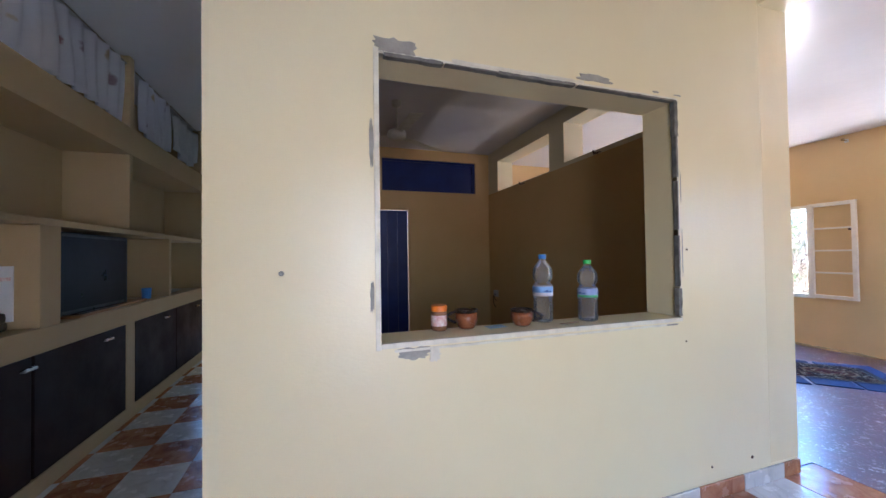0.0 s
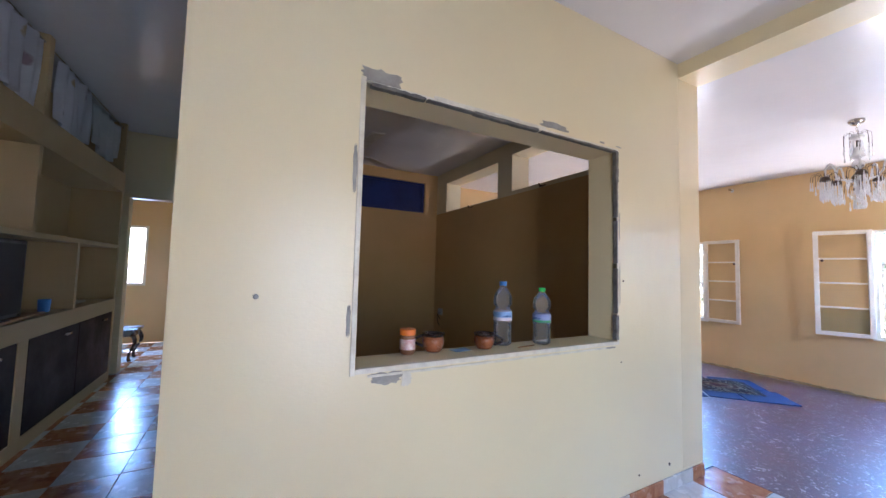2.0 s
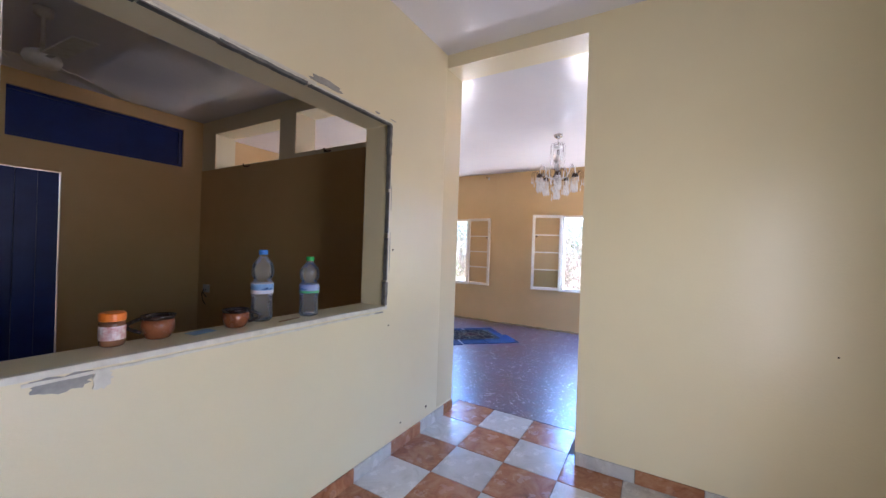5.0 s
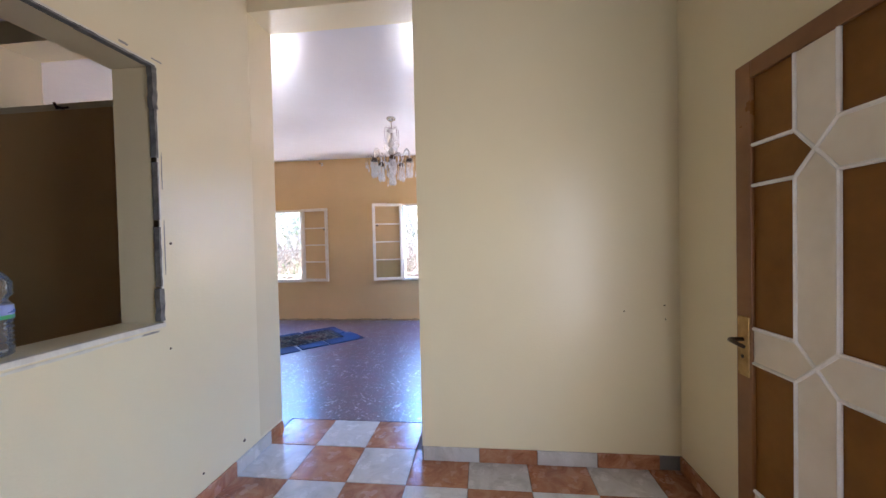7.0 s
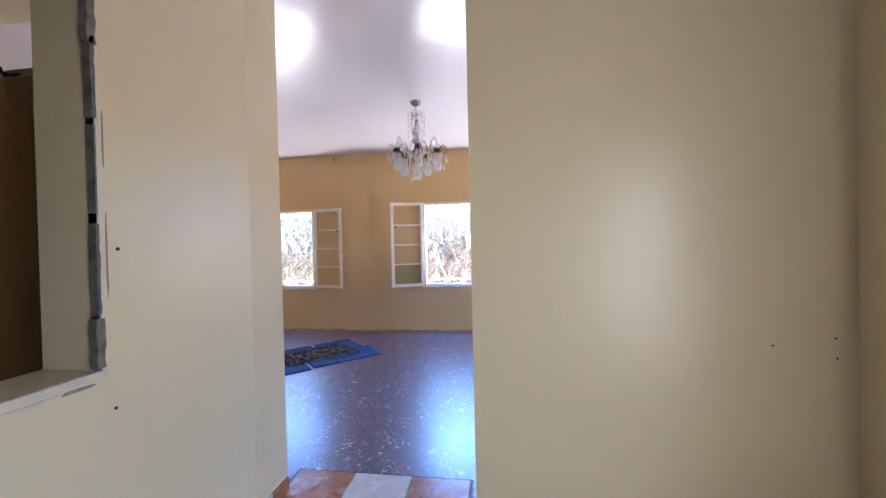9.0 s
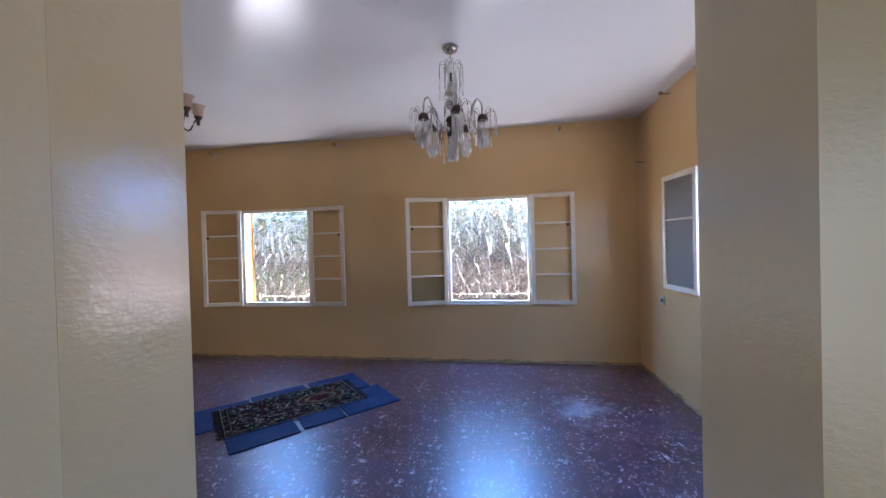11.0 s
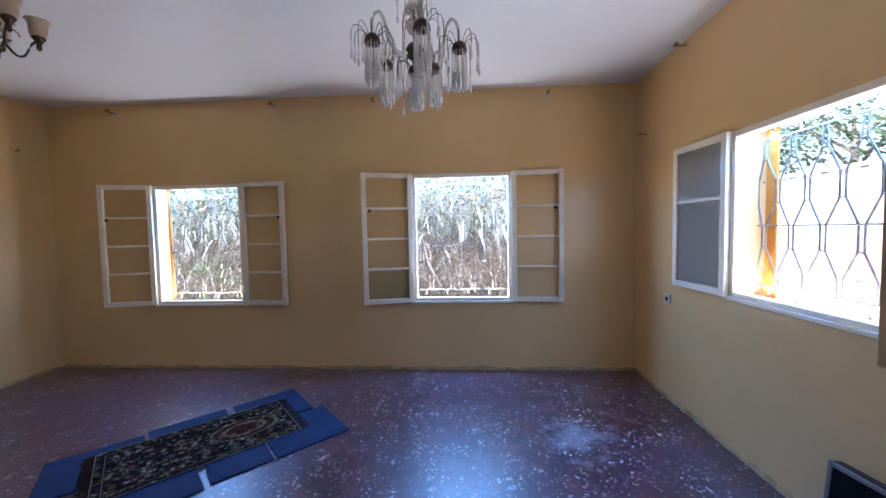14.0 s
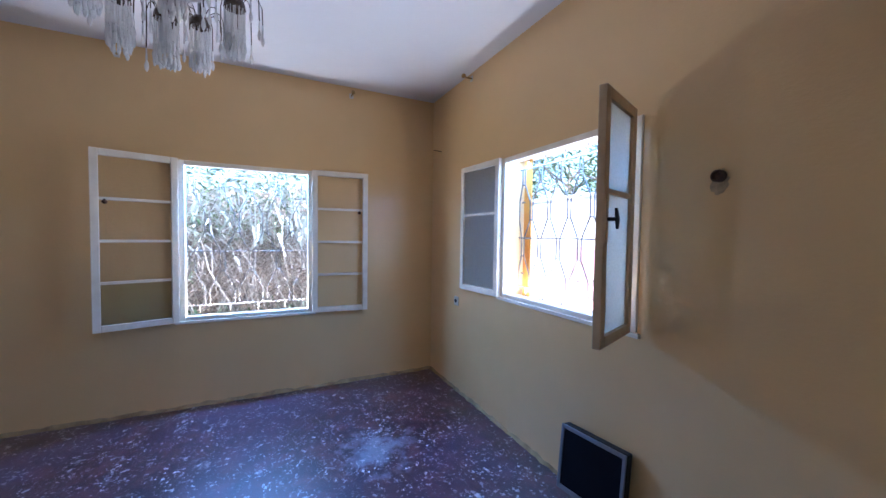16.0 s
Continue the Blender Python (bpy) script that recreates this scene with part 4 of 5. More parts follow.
for k, mt in enumerate((LABEL_BLUE, BLACK, LABEL_RED)):
    part("printed_bar", boxes((0.03 + k * 0.08, -0.010, 0.22, 0.10 + k * 0.08, -0.008, 0.24)), mt, pg)
bm = bmesh.new()
box(bm, -0.05, 0, 0, 0.05, 0.20, 0.05, bevel=0.02)
box(bm, -0.04, 0.10, 0.03, 0.04, 0.21, 0.10, bevel=0.025)
tagged(part("hand_tool", bm, BLACK, at=pose(SX - 0.12, 2.24, 0.917, 0, 0, 10)), "black plastic hand tool lying on the counter", "tool")


def cloth(y0, y1, z0, z1, folds, x, seed, sag=0.0):
    r = random.Random(seed)
    bm, n, h = bmesh.new(), folds * 8, 12
    ph = [r.uniform(0, 6.28) for _ in range(4)]
    grid = []
    for k in range(n + 1):
        u = k / n
        col = []
        for j in range(h + 1):
            v = j / h
            a = 0.014 + 0.010 * (1 - v)
            dx = a * math.sin(2 * math.pi * folds * u + ph[0] + 0.5 * math.sin(3 * u + ph[1])) + 0.012 * math.sin(11 * u + 3 * v + ph[2])
            z = z0 + (z1 - z0) * v - sag * math.sin(math.pi * u) * (1 - v) + 0.012 * math.sin(9 * u + ph[3]) * (1 - v)
            col.append(bm.verts.new((x + dx, y0 + (y1 - y0) * (u + 0.003 * math.sin(5 * v + ph[1])), z)))
        grid.append(col)
    for k in range(n):
        for j in range(h):
            bm.faces.new((grid[k][j], grid[k + 1][j], grid[k + 1][j + 1], grid[k][j + 1]))
    bmesh.ops.solidify(bm, geom=list(bm.faces), thickness=0.003)
    return bm


for y0, y1, f, lab, sd_, sag in ((1.35, 3.42, 15, "pale floral curtain hanging in folds over the top niche", 2, 0.0), (3.72, 4.36, 5, "bunched pale floral curtain over the top niche", 6, 0.07)):
    ct = thing("curtain", pose(0, 0, 0), lab, "curtain", "shelf curtains")
    part("fabric", cloth(y0, y1, 2.38 if f > 6 else 2.42, 2.88, f, SX - 0.035, sd_, sag), CURTAIN, ct, smooth=True)
bm = bmesh.new()
tube(bm, [(SX - 0.03, Y0 + 0.03, 2.885), (SX - 0.03, Y1 - 0.03, 2.885)], 0.006, 6)
tagged(part("curtain_wire", bm, CHROME), "thin metal curtain wire under the ceiling", "curtain wire")
bm = cloth(4.45, 5.2, 2.50, 2.86, 4, SX - 0.05, 9, 0.10)
tagged(part("plastic_sheet", bm, PAPER, smooth=True), "crumpled pale plastic sheet hanging over the niche", "plastic sheet")

# ---- farther room ----
tb = thing("side_table", pose(-1.75, 6.35, 0.003), "dark polished side table with curved legs", "table")
part("tabletop", boxes((-0.25, -0.20, 0.40, 0.25, 0.20, 0.43), bevel=0.008), TABLE_WOOD, tb)
part("apron", boxes((-0.22, -0.17, 0.33, 0.22, 0.17, 0.40), bevel=0.004), TABLE_WOOD, tb)
for sx_ in (-1, 1):
    for sy_ in (-1, 1):
        bm = bmesh.new()
        tube(bm, [(sx_ * (0.20 + 0.035 * math.sin(k / 10 * math.pi * 1.8)), sy_ * (0.15 + 0.03 * math.sin(k / 10 * math.pi * 1.8)), 0.36 - 0.36 * k / 10) for k in range(11)], [0.028 - 0.0016 * k if k < 9 else 0.022 for k in range(11)], 8)
        part("leg", bm, TABLE_WOOD, tb, smooth=True)
wf = tagged(new("window_far"), "bright white-framed casement window of the farther room", "window", kind="structure")
for r in ((-2.62, 0.95, -2.58, 1.95), (-1.77, 0.95, -1.73, 1.95), (-2.58, 0.95, -1.77, 0.99), (-2.58, 1.91, -1.77, 1.95)):
    part("window_frame", boxes((r[0], FAR_Y + 0.01, r[1], r[2], FAR_Y + 0.06, r[3])), WHITE, wf)


# ---- casement windows of the large room ----
def casement(parent, m, w, h, panes, mat, glazed, pane_mat, name="casement"):
    """A hinged leaf: u from the hinge, thickness in y, height in z."""
    S, T = 0.045, 0.032
    c = part(name, boxes((0, -T / 2, 0, S, T / 2, h), (w - S, -T / 2, 0, w, T / 2, h), (S, -T / 2, 0, w - S, T / 2, S), (S, -T / 2, h - S, w - S, T / 2, h), bevel=0.004), mat, parent, at=m)
    zs = [S] + [S + (h - 2 * S) * f for f in panes] + [h - S]
    for z in zs[1:-1]:
        part("glazing_bar", boxes((S, -T / 2 + 0.004, z - 0.010, w - S, T / 2 - 0.004, z + 0.010), bevel=0.002), mat, c)
    for k, (a, b) in enumerate(zip(zs, zs[1:])):
        if k in glazed:
            part("pane", boxes((S, -0.002, a, w - S, 0.002, b)), pane_mat, c).visible_shadow = pane_mat is FROSTED
    if len(panes) == 3:
        bm = bmesh.new()
        lathe(bm, [(0.014, 0.0), (0.016, 0.006), (0.010, 0.018), (0.004, 0.030)], 10, pose(w - S - 0.028, T / 2 - 0.006, zs[3] - 0.022, -90, 0, 0))
        box(bm, w - S - 0.034, -0.004, zs[3] - 0.020, w - S - 0.022, T / 2, zs[3] - 0.004)
        part("catch", bm, RUST, c, "small dark rusty catch")
    for f in (0.15, 0.85):
        bm = bmesh.new()
        lathe(bm, [(0.006, -0.035), (0.008, -0.03), (0.008, 0.03), (0.006, 0.035)], 8, pose(0, -T / 2, h * f))
        part("hinge", bm, mat, c)
    return c


def grille(parent, w, h, m, cols, bar=0.0050):
    """Iron grille of elongated hexagons between rows of rectangles, in the plane y = 0."""
    lines = []
    dx = w / cols
    rows = [0.0, 0.07 * h, 0.17 * h, 0.30 * h, 0.43 * h, 0.56 * h, 0.69 * h, 0.82 * h, 0.93 * h, h]
    for k in range(cols + 1):
        x = k * dx
        for i in range(len(rows) - 1):
            a, b = rows[i], rows[i + 1]
            s = 1 if (k + i // 2) % 2 else -1
            if i in (0, 8):
                if k % 2:
                    lines.append([(x, a), (x, b)])
            elif i % 2:
                lines.append([(x + s * dx * 0.34, a), (x + s * dx * 0.34, b)])
            else:
                lines.append([(x + (1 if (k + (i - 1) // 2) % 2 else -1) * dx * 0.34, a), (x + (1 if (k + (i + 1) // 2) % 2 else -1) * dx * 0.34, b)])
    for i in range(2, 8):
        for k in range(cols):
            if (k + i // 2) % 2:
                lines.append([((k + 0.34) * dx, rows[i]), ((k + 0.66) * dx, rows[i])])
    for z in (rows[0], rows[1], rows[4], rows[8], rows[9]):
        lines.append([(0, z), (w, z)])
    bm = bmesh.new()
    for ln in lines:
        (xa, za), (xb, zb) = ln
        xa, xb = min(max(xa, 0), w), min(max(xb, 0), w)
        tube(bm, [(xa, 0, za), (xb, 0, zb)], bar, 5)
    return part("grille", bm, GRILLE, parent, "thin painted iron grille", at=m)


def room_window(name, label, origin, w, h, leaves, glazed, orange):
    """origin: pose whose x runs along the wall (left to right seen from inside), y points into the wall, z up."""
    wd = tagged(new(name), label, "window", kind="structure")
    wd.matrix_basis = origin
    fw = 0.035
    for r in ((0, 0, fw, h), (w - fw, 0, w, h), (fw, 0, w - fw, fw * 0.8), (fw, h - fw, w - fw, h)):
        part("window_frame", boxes((r[0] - (0.012 if r[0] == 0 else 0), -0.012, r[1], r[2] + (0.012 if r[2] == w else 0), 0.06, r[3]), bevel=0.003), WHITE, wd)
    part("window_sill", boxes((-0.03, -0.022, -0.022, w + 0.03, 0.0, -0.001), bevel=0.003), WHITE, wd)
    if orange:
        part("grille_flat", boxes((0.030, 0.165, 0.0, 0.105, 0.175, h) if name == "window_3" else (0.004, 0.165, 0.0, 0.020, 0.175, h)), ORANGE_PAINT, wd, "orange-yellow painted flat bar")
    for m, lw, lh, panes, mat, gl, pm in leaves:
        casement(wd, m, lw, lh, panes, mat, gl, pm)
    return wd


Q = [0.25, 0.5, 0.75]


def east_window(name, win, label, left_open, right_open, glazed_left):
    y0, y1, z0, z1 = win
    w, h = y1 - y0, z1 - z0
    lw = w / 2
    lh = h + 0.012
    origin = pose(ROOM_E, y1, z0, 0, 0, -90)
    lv = [(pose(0.0, -0.026, -0.006, 0, 0, 180 + left_open), lw, lh, Q, WHITE, glazed_left, PANE), (pose(w, -0.026, -0.006, 0, 0, -right_open), lw, lh, Q, WHITE, (), PANE)]
    wd = room_window(name, label, origin, w, h, lv, (), name == "window_1")
    grille(wd, w, h, pose(0, 0.17, 0), 9)
    return wd


east_window("window_1", WIN1, "white casement window standing open, with iron grille", 15, 5, ())
w2 = east_window("window_2", WIN2, "white casement window standing open, bottom pane glazed", 18, 4, (0,))
x0, x1, z0, z1 = WIN3
w3 = x1 - x0
h3 = z1 - z0
# seen from inside the south wall's left is its east end
win3 = room_window("window_3", "casement window with frosted leaves standing open", pose(x1, ROOM_S, z0, 0, 0, 180), w3, h3, [(pose(0.0, -0.026, -0.006, 0, 0, 180 + 3), 0.505, h3 + 0.012, [0.62], WHITE, (0, 1), FROSTED), (pose(w3 - 0.004, -0.050, 0.006, 0, 0, -69.5), 0.368, h3 + 0.012, [0.62], LEAF_BEIGE, (0, 1), FROSTED)], (), True)
grille(win3, w3, h3, pose(0, 0.150, 0), 12, 0.0054)
bm = bmesh.new()
tube(bm, [(0, 0, 0), (0, 0.035, 0)], 0.007, 8)
tube(bm, [(-0.012, 0.037, -0.035), (0, 0.040, 0), (0.006, 0.037, 0.040)], [0.006, 0.009, 0.006], 8)
part("catch", bm, BLACK, win3, "black window catch", at=pose(w3 - 0.004, -0.050, 0, 0, 0, -69.5) @ pose(0.345, 0.016, 0.50))
bm = bmesh.new()
box(bm, -0.015, -0.008, -0.09, 0.015, 0.004, 0.09, bevel=0.003)
part("catch_plate", bm, LEAF_BEIGE, win3, at=pose(w3 - 0.004, -0.050, 0, 0, 0, -69.5) @ pose(0.350, 0.018, 0.50))


# ---- chandeliers ----
def crystal_drop(bm, x, y, z, l, r=0.004):
    tube(bm, [(x, y, z), (x, y, z - l * 0.72)], [r * 0.45, r * 0.95], 5)
    lathe(bm, [(0.001, 0), (r * 1.2, -0.010), (r * 1.75, -0.026), (r * 1.0, -0.038), (0.001, -0.042)], 6, pose(x, y, z - l * 0.72))


def drop_meshes():
    out = []
    for l, r in ((0.045, 0.0040), (0.055, 0.0040), (0.150, 0.0032), (0.165, 0.0032), (0.055, 0.0036), (0.070, 0.0036)):
        bm = bmesh.new()
        crystal_drop(bm, 0, 0, 0, l, r)
        if l > 0.1:
            lathe(bm, [(0.001, 0.0), (0.006, -0.006), (0.001, -0.012)], 6, pose(0, 0, -l * 0.55))
        bmesh.ops.recalc_face_normals(bm, faces=bm.faces)
        me = bpy.data.meshes.new("glass_drop")
        bm.to_mesh(me)
        bm.free()
        me.materials.append(CRYSTAL)
        out.append(me)
    return out


DROPS = drop_meshes()


def hang_drop(parent, x, y, z, me):
    ob = new("glass_drop", me)
    ob.parent = parent
    ob.matrix_basis = pose(x, y, z, 0, 0, 40)


def crystal_chandelier(x, y):
    c = thing("crystal_chandelier", pose(x, y, ROOM_H), "dusty five-armed chandelier with hanging glass drops", "chandelier")
    bm = bmesh.new()
    lathe(bm, [(0.05, 0.0), (0.055, -0.008), (0.045, -0.03), (0.012, -0.05)], 20)
    part("canopy", bm, CHROME, c, smooth=True)
    bm = bmesh.new()
    for k in range(5):
        m = pose(0, 0, -0.058 - k * 0.018, 0, 0, 90 * (k % 2))
        pts = [m @ Vector((0.007 * math.cos(a), 0, 0.012 * math.sin(a))) for a in [2 * math.pi * j / 10 for j in range(11)]]
        tube(bm, pts, 0.0022, 4)
    part("chain", bm, CHROME, c)
    bm = bmesh.new()
    lathe(bm, [(0.008, -0.165), (0.008, -0.46), (0.030, -0.47), (0.045, -0.495), (0.040, -0.525), (0.012, -0.545), (0.012, -0.57), (0.03, -0.58), (0.012, -0.60)], 18)
    part("stem", bm, BRONZE, c, smooth=True)
    bm = bmesh.new()
    lathe(bm, [(0.006, -0.128), (0.030, -0.132), (0.050, -0.145), (0.046, -0.158), (0.020, -0.175), (0.008, -0.178)], 18)
    part("glass_bowl", bm, CRYSTAL, c, smooth=True)
    bm = bmesh.new()
    lathe(bm, [(0.010, -0.235), (0.022, -0.25), (0.026, -0.275), (0.040, -0.30), (0.045, -0.32), (0.020, -0.335), (0.015, -0.345), (0.035, -0.365), (0.042, -0.39), (0.030, -0.415), (0.012, -0.425)], 14)
    part("glass_column", bm, CRYSTAL, c, smooth=True)
    r = random.Random(8)
    top = part("top_crown", bmesh.new(), BRONZE, c)
    bm = bmesh.new()
    for k in range(9):
        a = 2 * math.pi * k / 9
        ca, sa = math.cos(a), math.sin(a)
        end = -0.225 - 0.03 * (k % 3)
        tube(bm, [(0.025 * ca, 0.025 * sa, -0.145), (0.035 * ca, 0.035 * sa, -0.113), (0.060 * ca, 0.060 * sa, -0.105), (0.078 * ca, 0.078 * sa, -0.123), (0.082 * ca, 0.082 * sa, -0.155), (0.082 * ca, 0.082 * sa, end)], 0.0016, 4)
        hang_drop(top, 0.082 * ca, 0.082 * sa, end, DROPS[k % 2])
        hang_drop(top, 0.040 * ca, 0.040 * sa, -0.185 - 0.02 * (k % 2), DROPS[1])
    bm.to_mesh(top.data)
    bm.free()
    for k in range(6):
        centre = k == 5
        a = radians(52 + 72 * k)
        R = 0.0 if centre else 0.207
        ca, sa = math.cos(a), math.sin(a)
        zc = -0.585 if centre else -0.492
        arm = bmesh.new()
        lathe(arm, [(0.008, zc + 0.020), (0.022, zc + 0.016), (0.033, zc + 0.002), (0.037, zc - 0.022), (0.031, zc - 0.024), (0.012, zc - 0.012)], 16, pose(ca * R, sa * R, 0))
        ends = []
        for j in range(10):
            b = 2 * math.pi * j / 10 + 0.2 * k
            cb, sb = math.cos(b), math.sin(b)
            ro = r.uniform(0.076, 0.098)
            fall = r.uniform(0.0, 0.06) if j % 4 else r.uniform(0.07, 0.12)
            pts = [(q * cb + ca * R, q * sb + sa * R, zc + h) for q, h in ((0.026, 0.008), (ro * 0.45, 0.034), (ro * 0.68, 0.046), (ro * 0.88, 0.040), (ro, 0.015), (ro * 1.02, -fall))]
            ends.append(pts)
        ab = part("arm" if not centre else "lower_crown", arm, BRONZE, c)
        for pts in ends:
            bm = bmesh.new()
            tube(bm, pts, 0.0016, 4)
            part("wire", bm, BRONZE, ab)
            hang_drop(ab, *pts[-1], DROPS[r.randrange(2)])
        for ring, n, low, kind in ((0.034, 15, 0.0, 2), (0.021, 7, 0.0, 2), (0.031, 9, 0.082, 4), (0.015, 4, 0.095, 4)):
            if centre and kind == 4:
                continue
            for j in range(n):
                b = 2 * math.pi * j / n + 0.3
                hang_drop(ab, ca * R + ring * math.cos(b), sa * R + ring * math.sin(b), zc - 0.02 - low - r.uniform(0.0, 0.012), DROPS[kind + j % 2])
        if not centre:
            bm = bmesh.new()
            tube(bm, [(ca * R * q, sa * R * q, z) for q, z in ((0.06, -0.505), (0.30, -0.525), (0.52, -0.51), (0.66, -0.465), (0.70, -0.415), (0.75, -0.385), (0.84, -0.366), (0.93, -0.38), (0.985, -0.412), (1.0, zc + 0.01))], 0.0075, 8)
            part("glass_arm", bm, CRYSTAL, ab, "curved clear glass arm", smooth=True)
    bm = bmesh.new()
    for k in range(7):
        a = 2 * math.pi * k / 7
        tube(bm, [(math.cos(a) * q, math.sin(a) * q, z) for q, z in ((0.010, -0.60), (0.014, -0.68), (0.028, -0.705), (0.036, -0.735), (0.028, -0.757), (0.012, -0.765))], 0.0048, 7)
    part("bottom_loops", bm, CRYSTAL, c, "ring of bent clear glass hooks", smooth=True)
    return c


def cup_chandelier(x, y):
    c = thing("glass_cup_chandelier", pose(x, y, ROOM_H), "five-armed bronze chandelier with amber glass cups", "chandelier")
    bm = bmesh.new()
    lathe(bm, [(0.052, 0.0), (0.055, -0.012), (0.040, -0.035), (0.03, -0.04), (0.007, -0.045), (0.007, -0.20), (0.02, -0.205), (0.03, -0.23), (0.012, -0.25), (0.04, -0.275), (0.062, -0.315), (0.060, -0.35), (0.03, -0.385), (0.018, -0.40), (0.022, -0.42), (0.008, -0.455)], 20)
    part("stem", bm, CHROME, c, smooth=True)
    for k in range(5):
        a = radians(40 + 72 * k)
        ca, sa = math.cos(a), math.sin(a)
        arm = bmesh.new()
        pts = [(0.045 + 0.120 * t, -0.345 - 0.055 * math.sin(math.pi * min(t * 1.25, 1)) + 0.055 * max(0, t - 0.55) * 2.2) for t in [j / 9 for j in range(10)]]
        tube(arm, [(ca * q, sa * q, z) for q, z in pts], 0.006, 6)
        R, zc = pts[-1]
        lathe(arm, [(0.004, zc - 0.055), (0.012, zc - 0.045), (0.010, zc - 0.02), (0.022, zc), (0.030, zc + 0.010), (0.024, zc + 0.02)], 12, pose(ca * R, sa * R, 0))
        curl = [(0.07 + 0.03 * math.cos(t), -0.30 + 0.03 * math.sin(t)) for t in [j * 0.6 for j in range(9)]]
        tube(arm, [(ca * q, sa * q, z) for q, z in curl], 0.003, 5)
        ab = part("arm", arm, BRONZE, c, smooth=True)
        bm = bmesh.new()
        prof = [(0.022, 0.012), (0.040, 0.025), (0.046, 0.050), (0.044, 0.075), (0.050, 0.098), (0.064, 0.112), (0.062, 0.114), (0.047, 0.098), (0.041, 0.075), (0.043, 0.050), (0.036, 0.028), (0.015, 0.018)]
        lathe(bm, [(q * 0.82, zc + z * 0.9) for q, z in prof], 20, pose(ca * R, sa * R, 0))
        part("shade", bm, ALABASTER, ab, "flared amber glass cup", smooth=True)
    return c


crystal_chandelier(4.285, 0.882)
cup_chandelier(4.25, 2.99)

# ---- mats and rug on the floor ----
RX, RY, RA = 4.755, 2.405, math.degrees(math.atan2(-0.72, 0.70))
for k, (u, v, tw) in enumerate(((-0.295, -0.290, 2.0), (0.145, -0.260, -0.5), (0.560, -0.265, 0.6), (-0.525, 0.170, -1.2), (-0.03, 0.205, 0.6), (0.49, 0.210, 0.8))):
    bm = bmesh.new()
    w = 0.235 if k not in (1, 2) else (0.165 if k == 1 else 0.235)
    box(bm, -w, -0.228, 0, w, 0.228, 0.009 + 0.0004 * k, bevel=0.003)
    tagged(part("foam_mat", bm, BLUE_FOAM, at=pose(RX, RY, 0.001 + 0.0, 0, 0, RA) @ pose(u, v, 0, 0, 0, tw)), "flat royal blue foam mat lying under the rug", "mat", "blue floor mats")
rug = thing("prayer_rug", pose(RX + 0.01, RY - 0.005, 0.0125, 0, 0, RA), "small dark patterned prayer rug on blue mats", "rug")
bm = bmesh.new()
nx, ny = 44, 24
gv = [[bm.verts.new((-0.54 + 1.08 * i / nx, -0.285 + 0.57 * j / ny, 0.006 + 0.0012 * math.sin(i * 0.9 + j * 0.4) + 0.001 * math.sin(j * 1.3))) for j in range(ny + 1)] for i in range(nx + 1)]
for i in range(nx):
    for j in range(ny):
        bm.faces.new((gv[i][j], gv[i + 1][j], gv[i + 1][j + 1], gv[i][j + 1]))
bmesh.ops.solidify(bm, geom=list(bm.faces), thickness=0.005)
part("woven_field", bm, RUG, rug, smooth=True)
rr_ = random.Random(4)
for s in (-1, 1):
    bm = bmesh.new()
    for k in range(80):
        y = -0.28 + 0.56 * k / 79
        tube(bm, [(s * 0.535, y, 0.005), (s * (0.56 + rr_.uniform(0, 0.01)), y + rr_.uniform(-0.006, 0.006), 0.003), (s * (0.585 + rr_.uniform(-0.01, 0.012)), y + rr_.uniform(-0.012, 0.012), 0.002)], 0.0022, 4)
    part("fringe", bm, DARK_WOOD, rug, "dark twisted fringe")

# ---- monitor by the south wall ----
mo = thing("computer_monitor", pose(3.935, -0.82, 0.001, 0, 0, 8) @ Matrix.Diagonal((0.93, 1, 1.04, 1)), "old grey computer monitor standing on the floor", "monitor")
tilt = pose(0, 0, 0.07, 6, 0, 0)
part("housing", boxes((-0.185, -0.05, 0.0, 0.185, 0.0, 0.315), bevel=0.010), BLACK, mo, at=tilt)
for r in ((-0.185, 0.0, -0.168, 0.315), (0.168, 0.0, 0.185, 0.315), (-0.168, 0.0, 0.168, 0.022), (-0.168, 0.297, 0.168, 0.315)):
    part("bezel", boxes((r[0], 0.0, r[1], r[2], 0.012, r[3]), bevel=0.003), GREY_PLASTIC, mo, at=tilt)
part("screen", boxes((-0.168, 0.0, 0.022, 0.168, 0.006, 0.297)), SCREEN, mo, at=tilt)
part("neck", boxes((-0.035, -0.04, 0.01, 0.035, -0.01, 0.16), bevel=0.008), GREY_PLASTIC, mo)
bm = bmesh.new()
lathe(bm, [(0.11, 0.0), (0.115, 0.006), (0.10, 0.016), (0.03, 0.02)], 28, Matrix.Diagonal((1.1, 0.85, 1, 1)))
part("base", bm, BLACK, mo, at=pose(0, 0.02, 0))

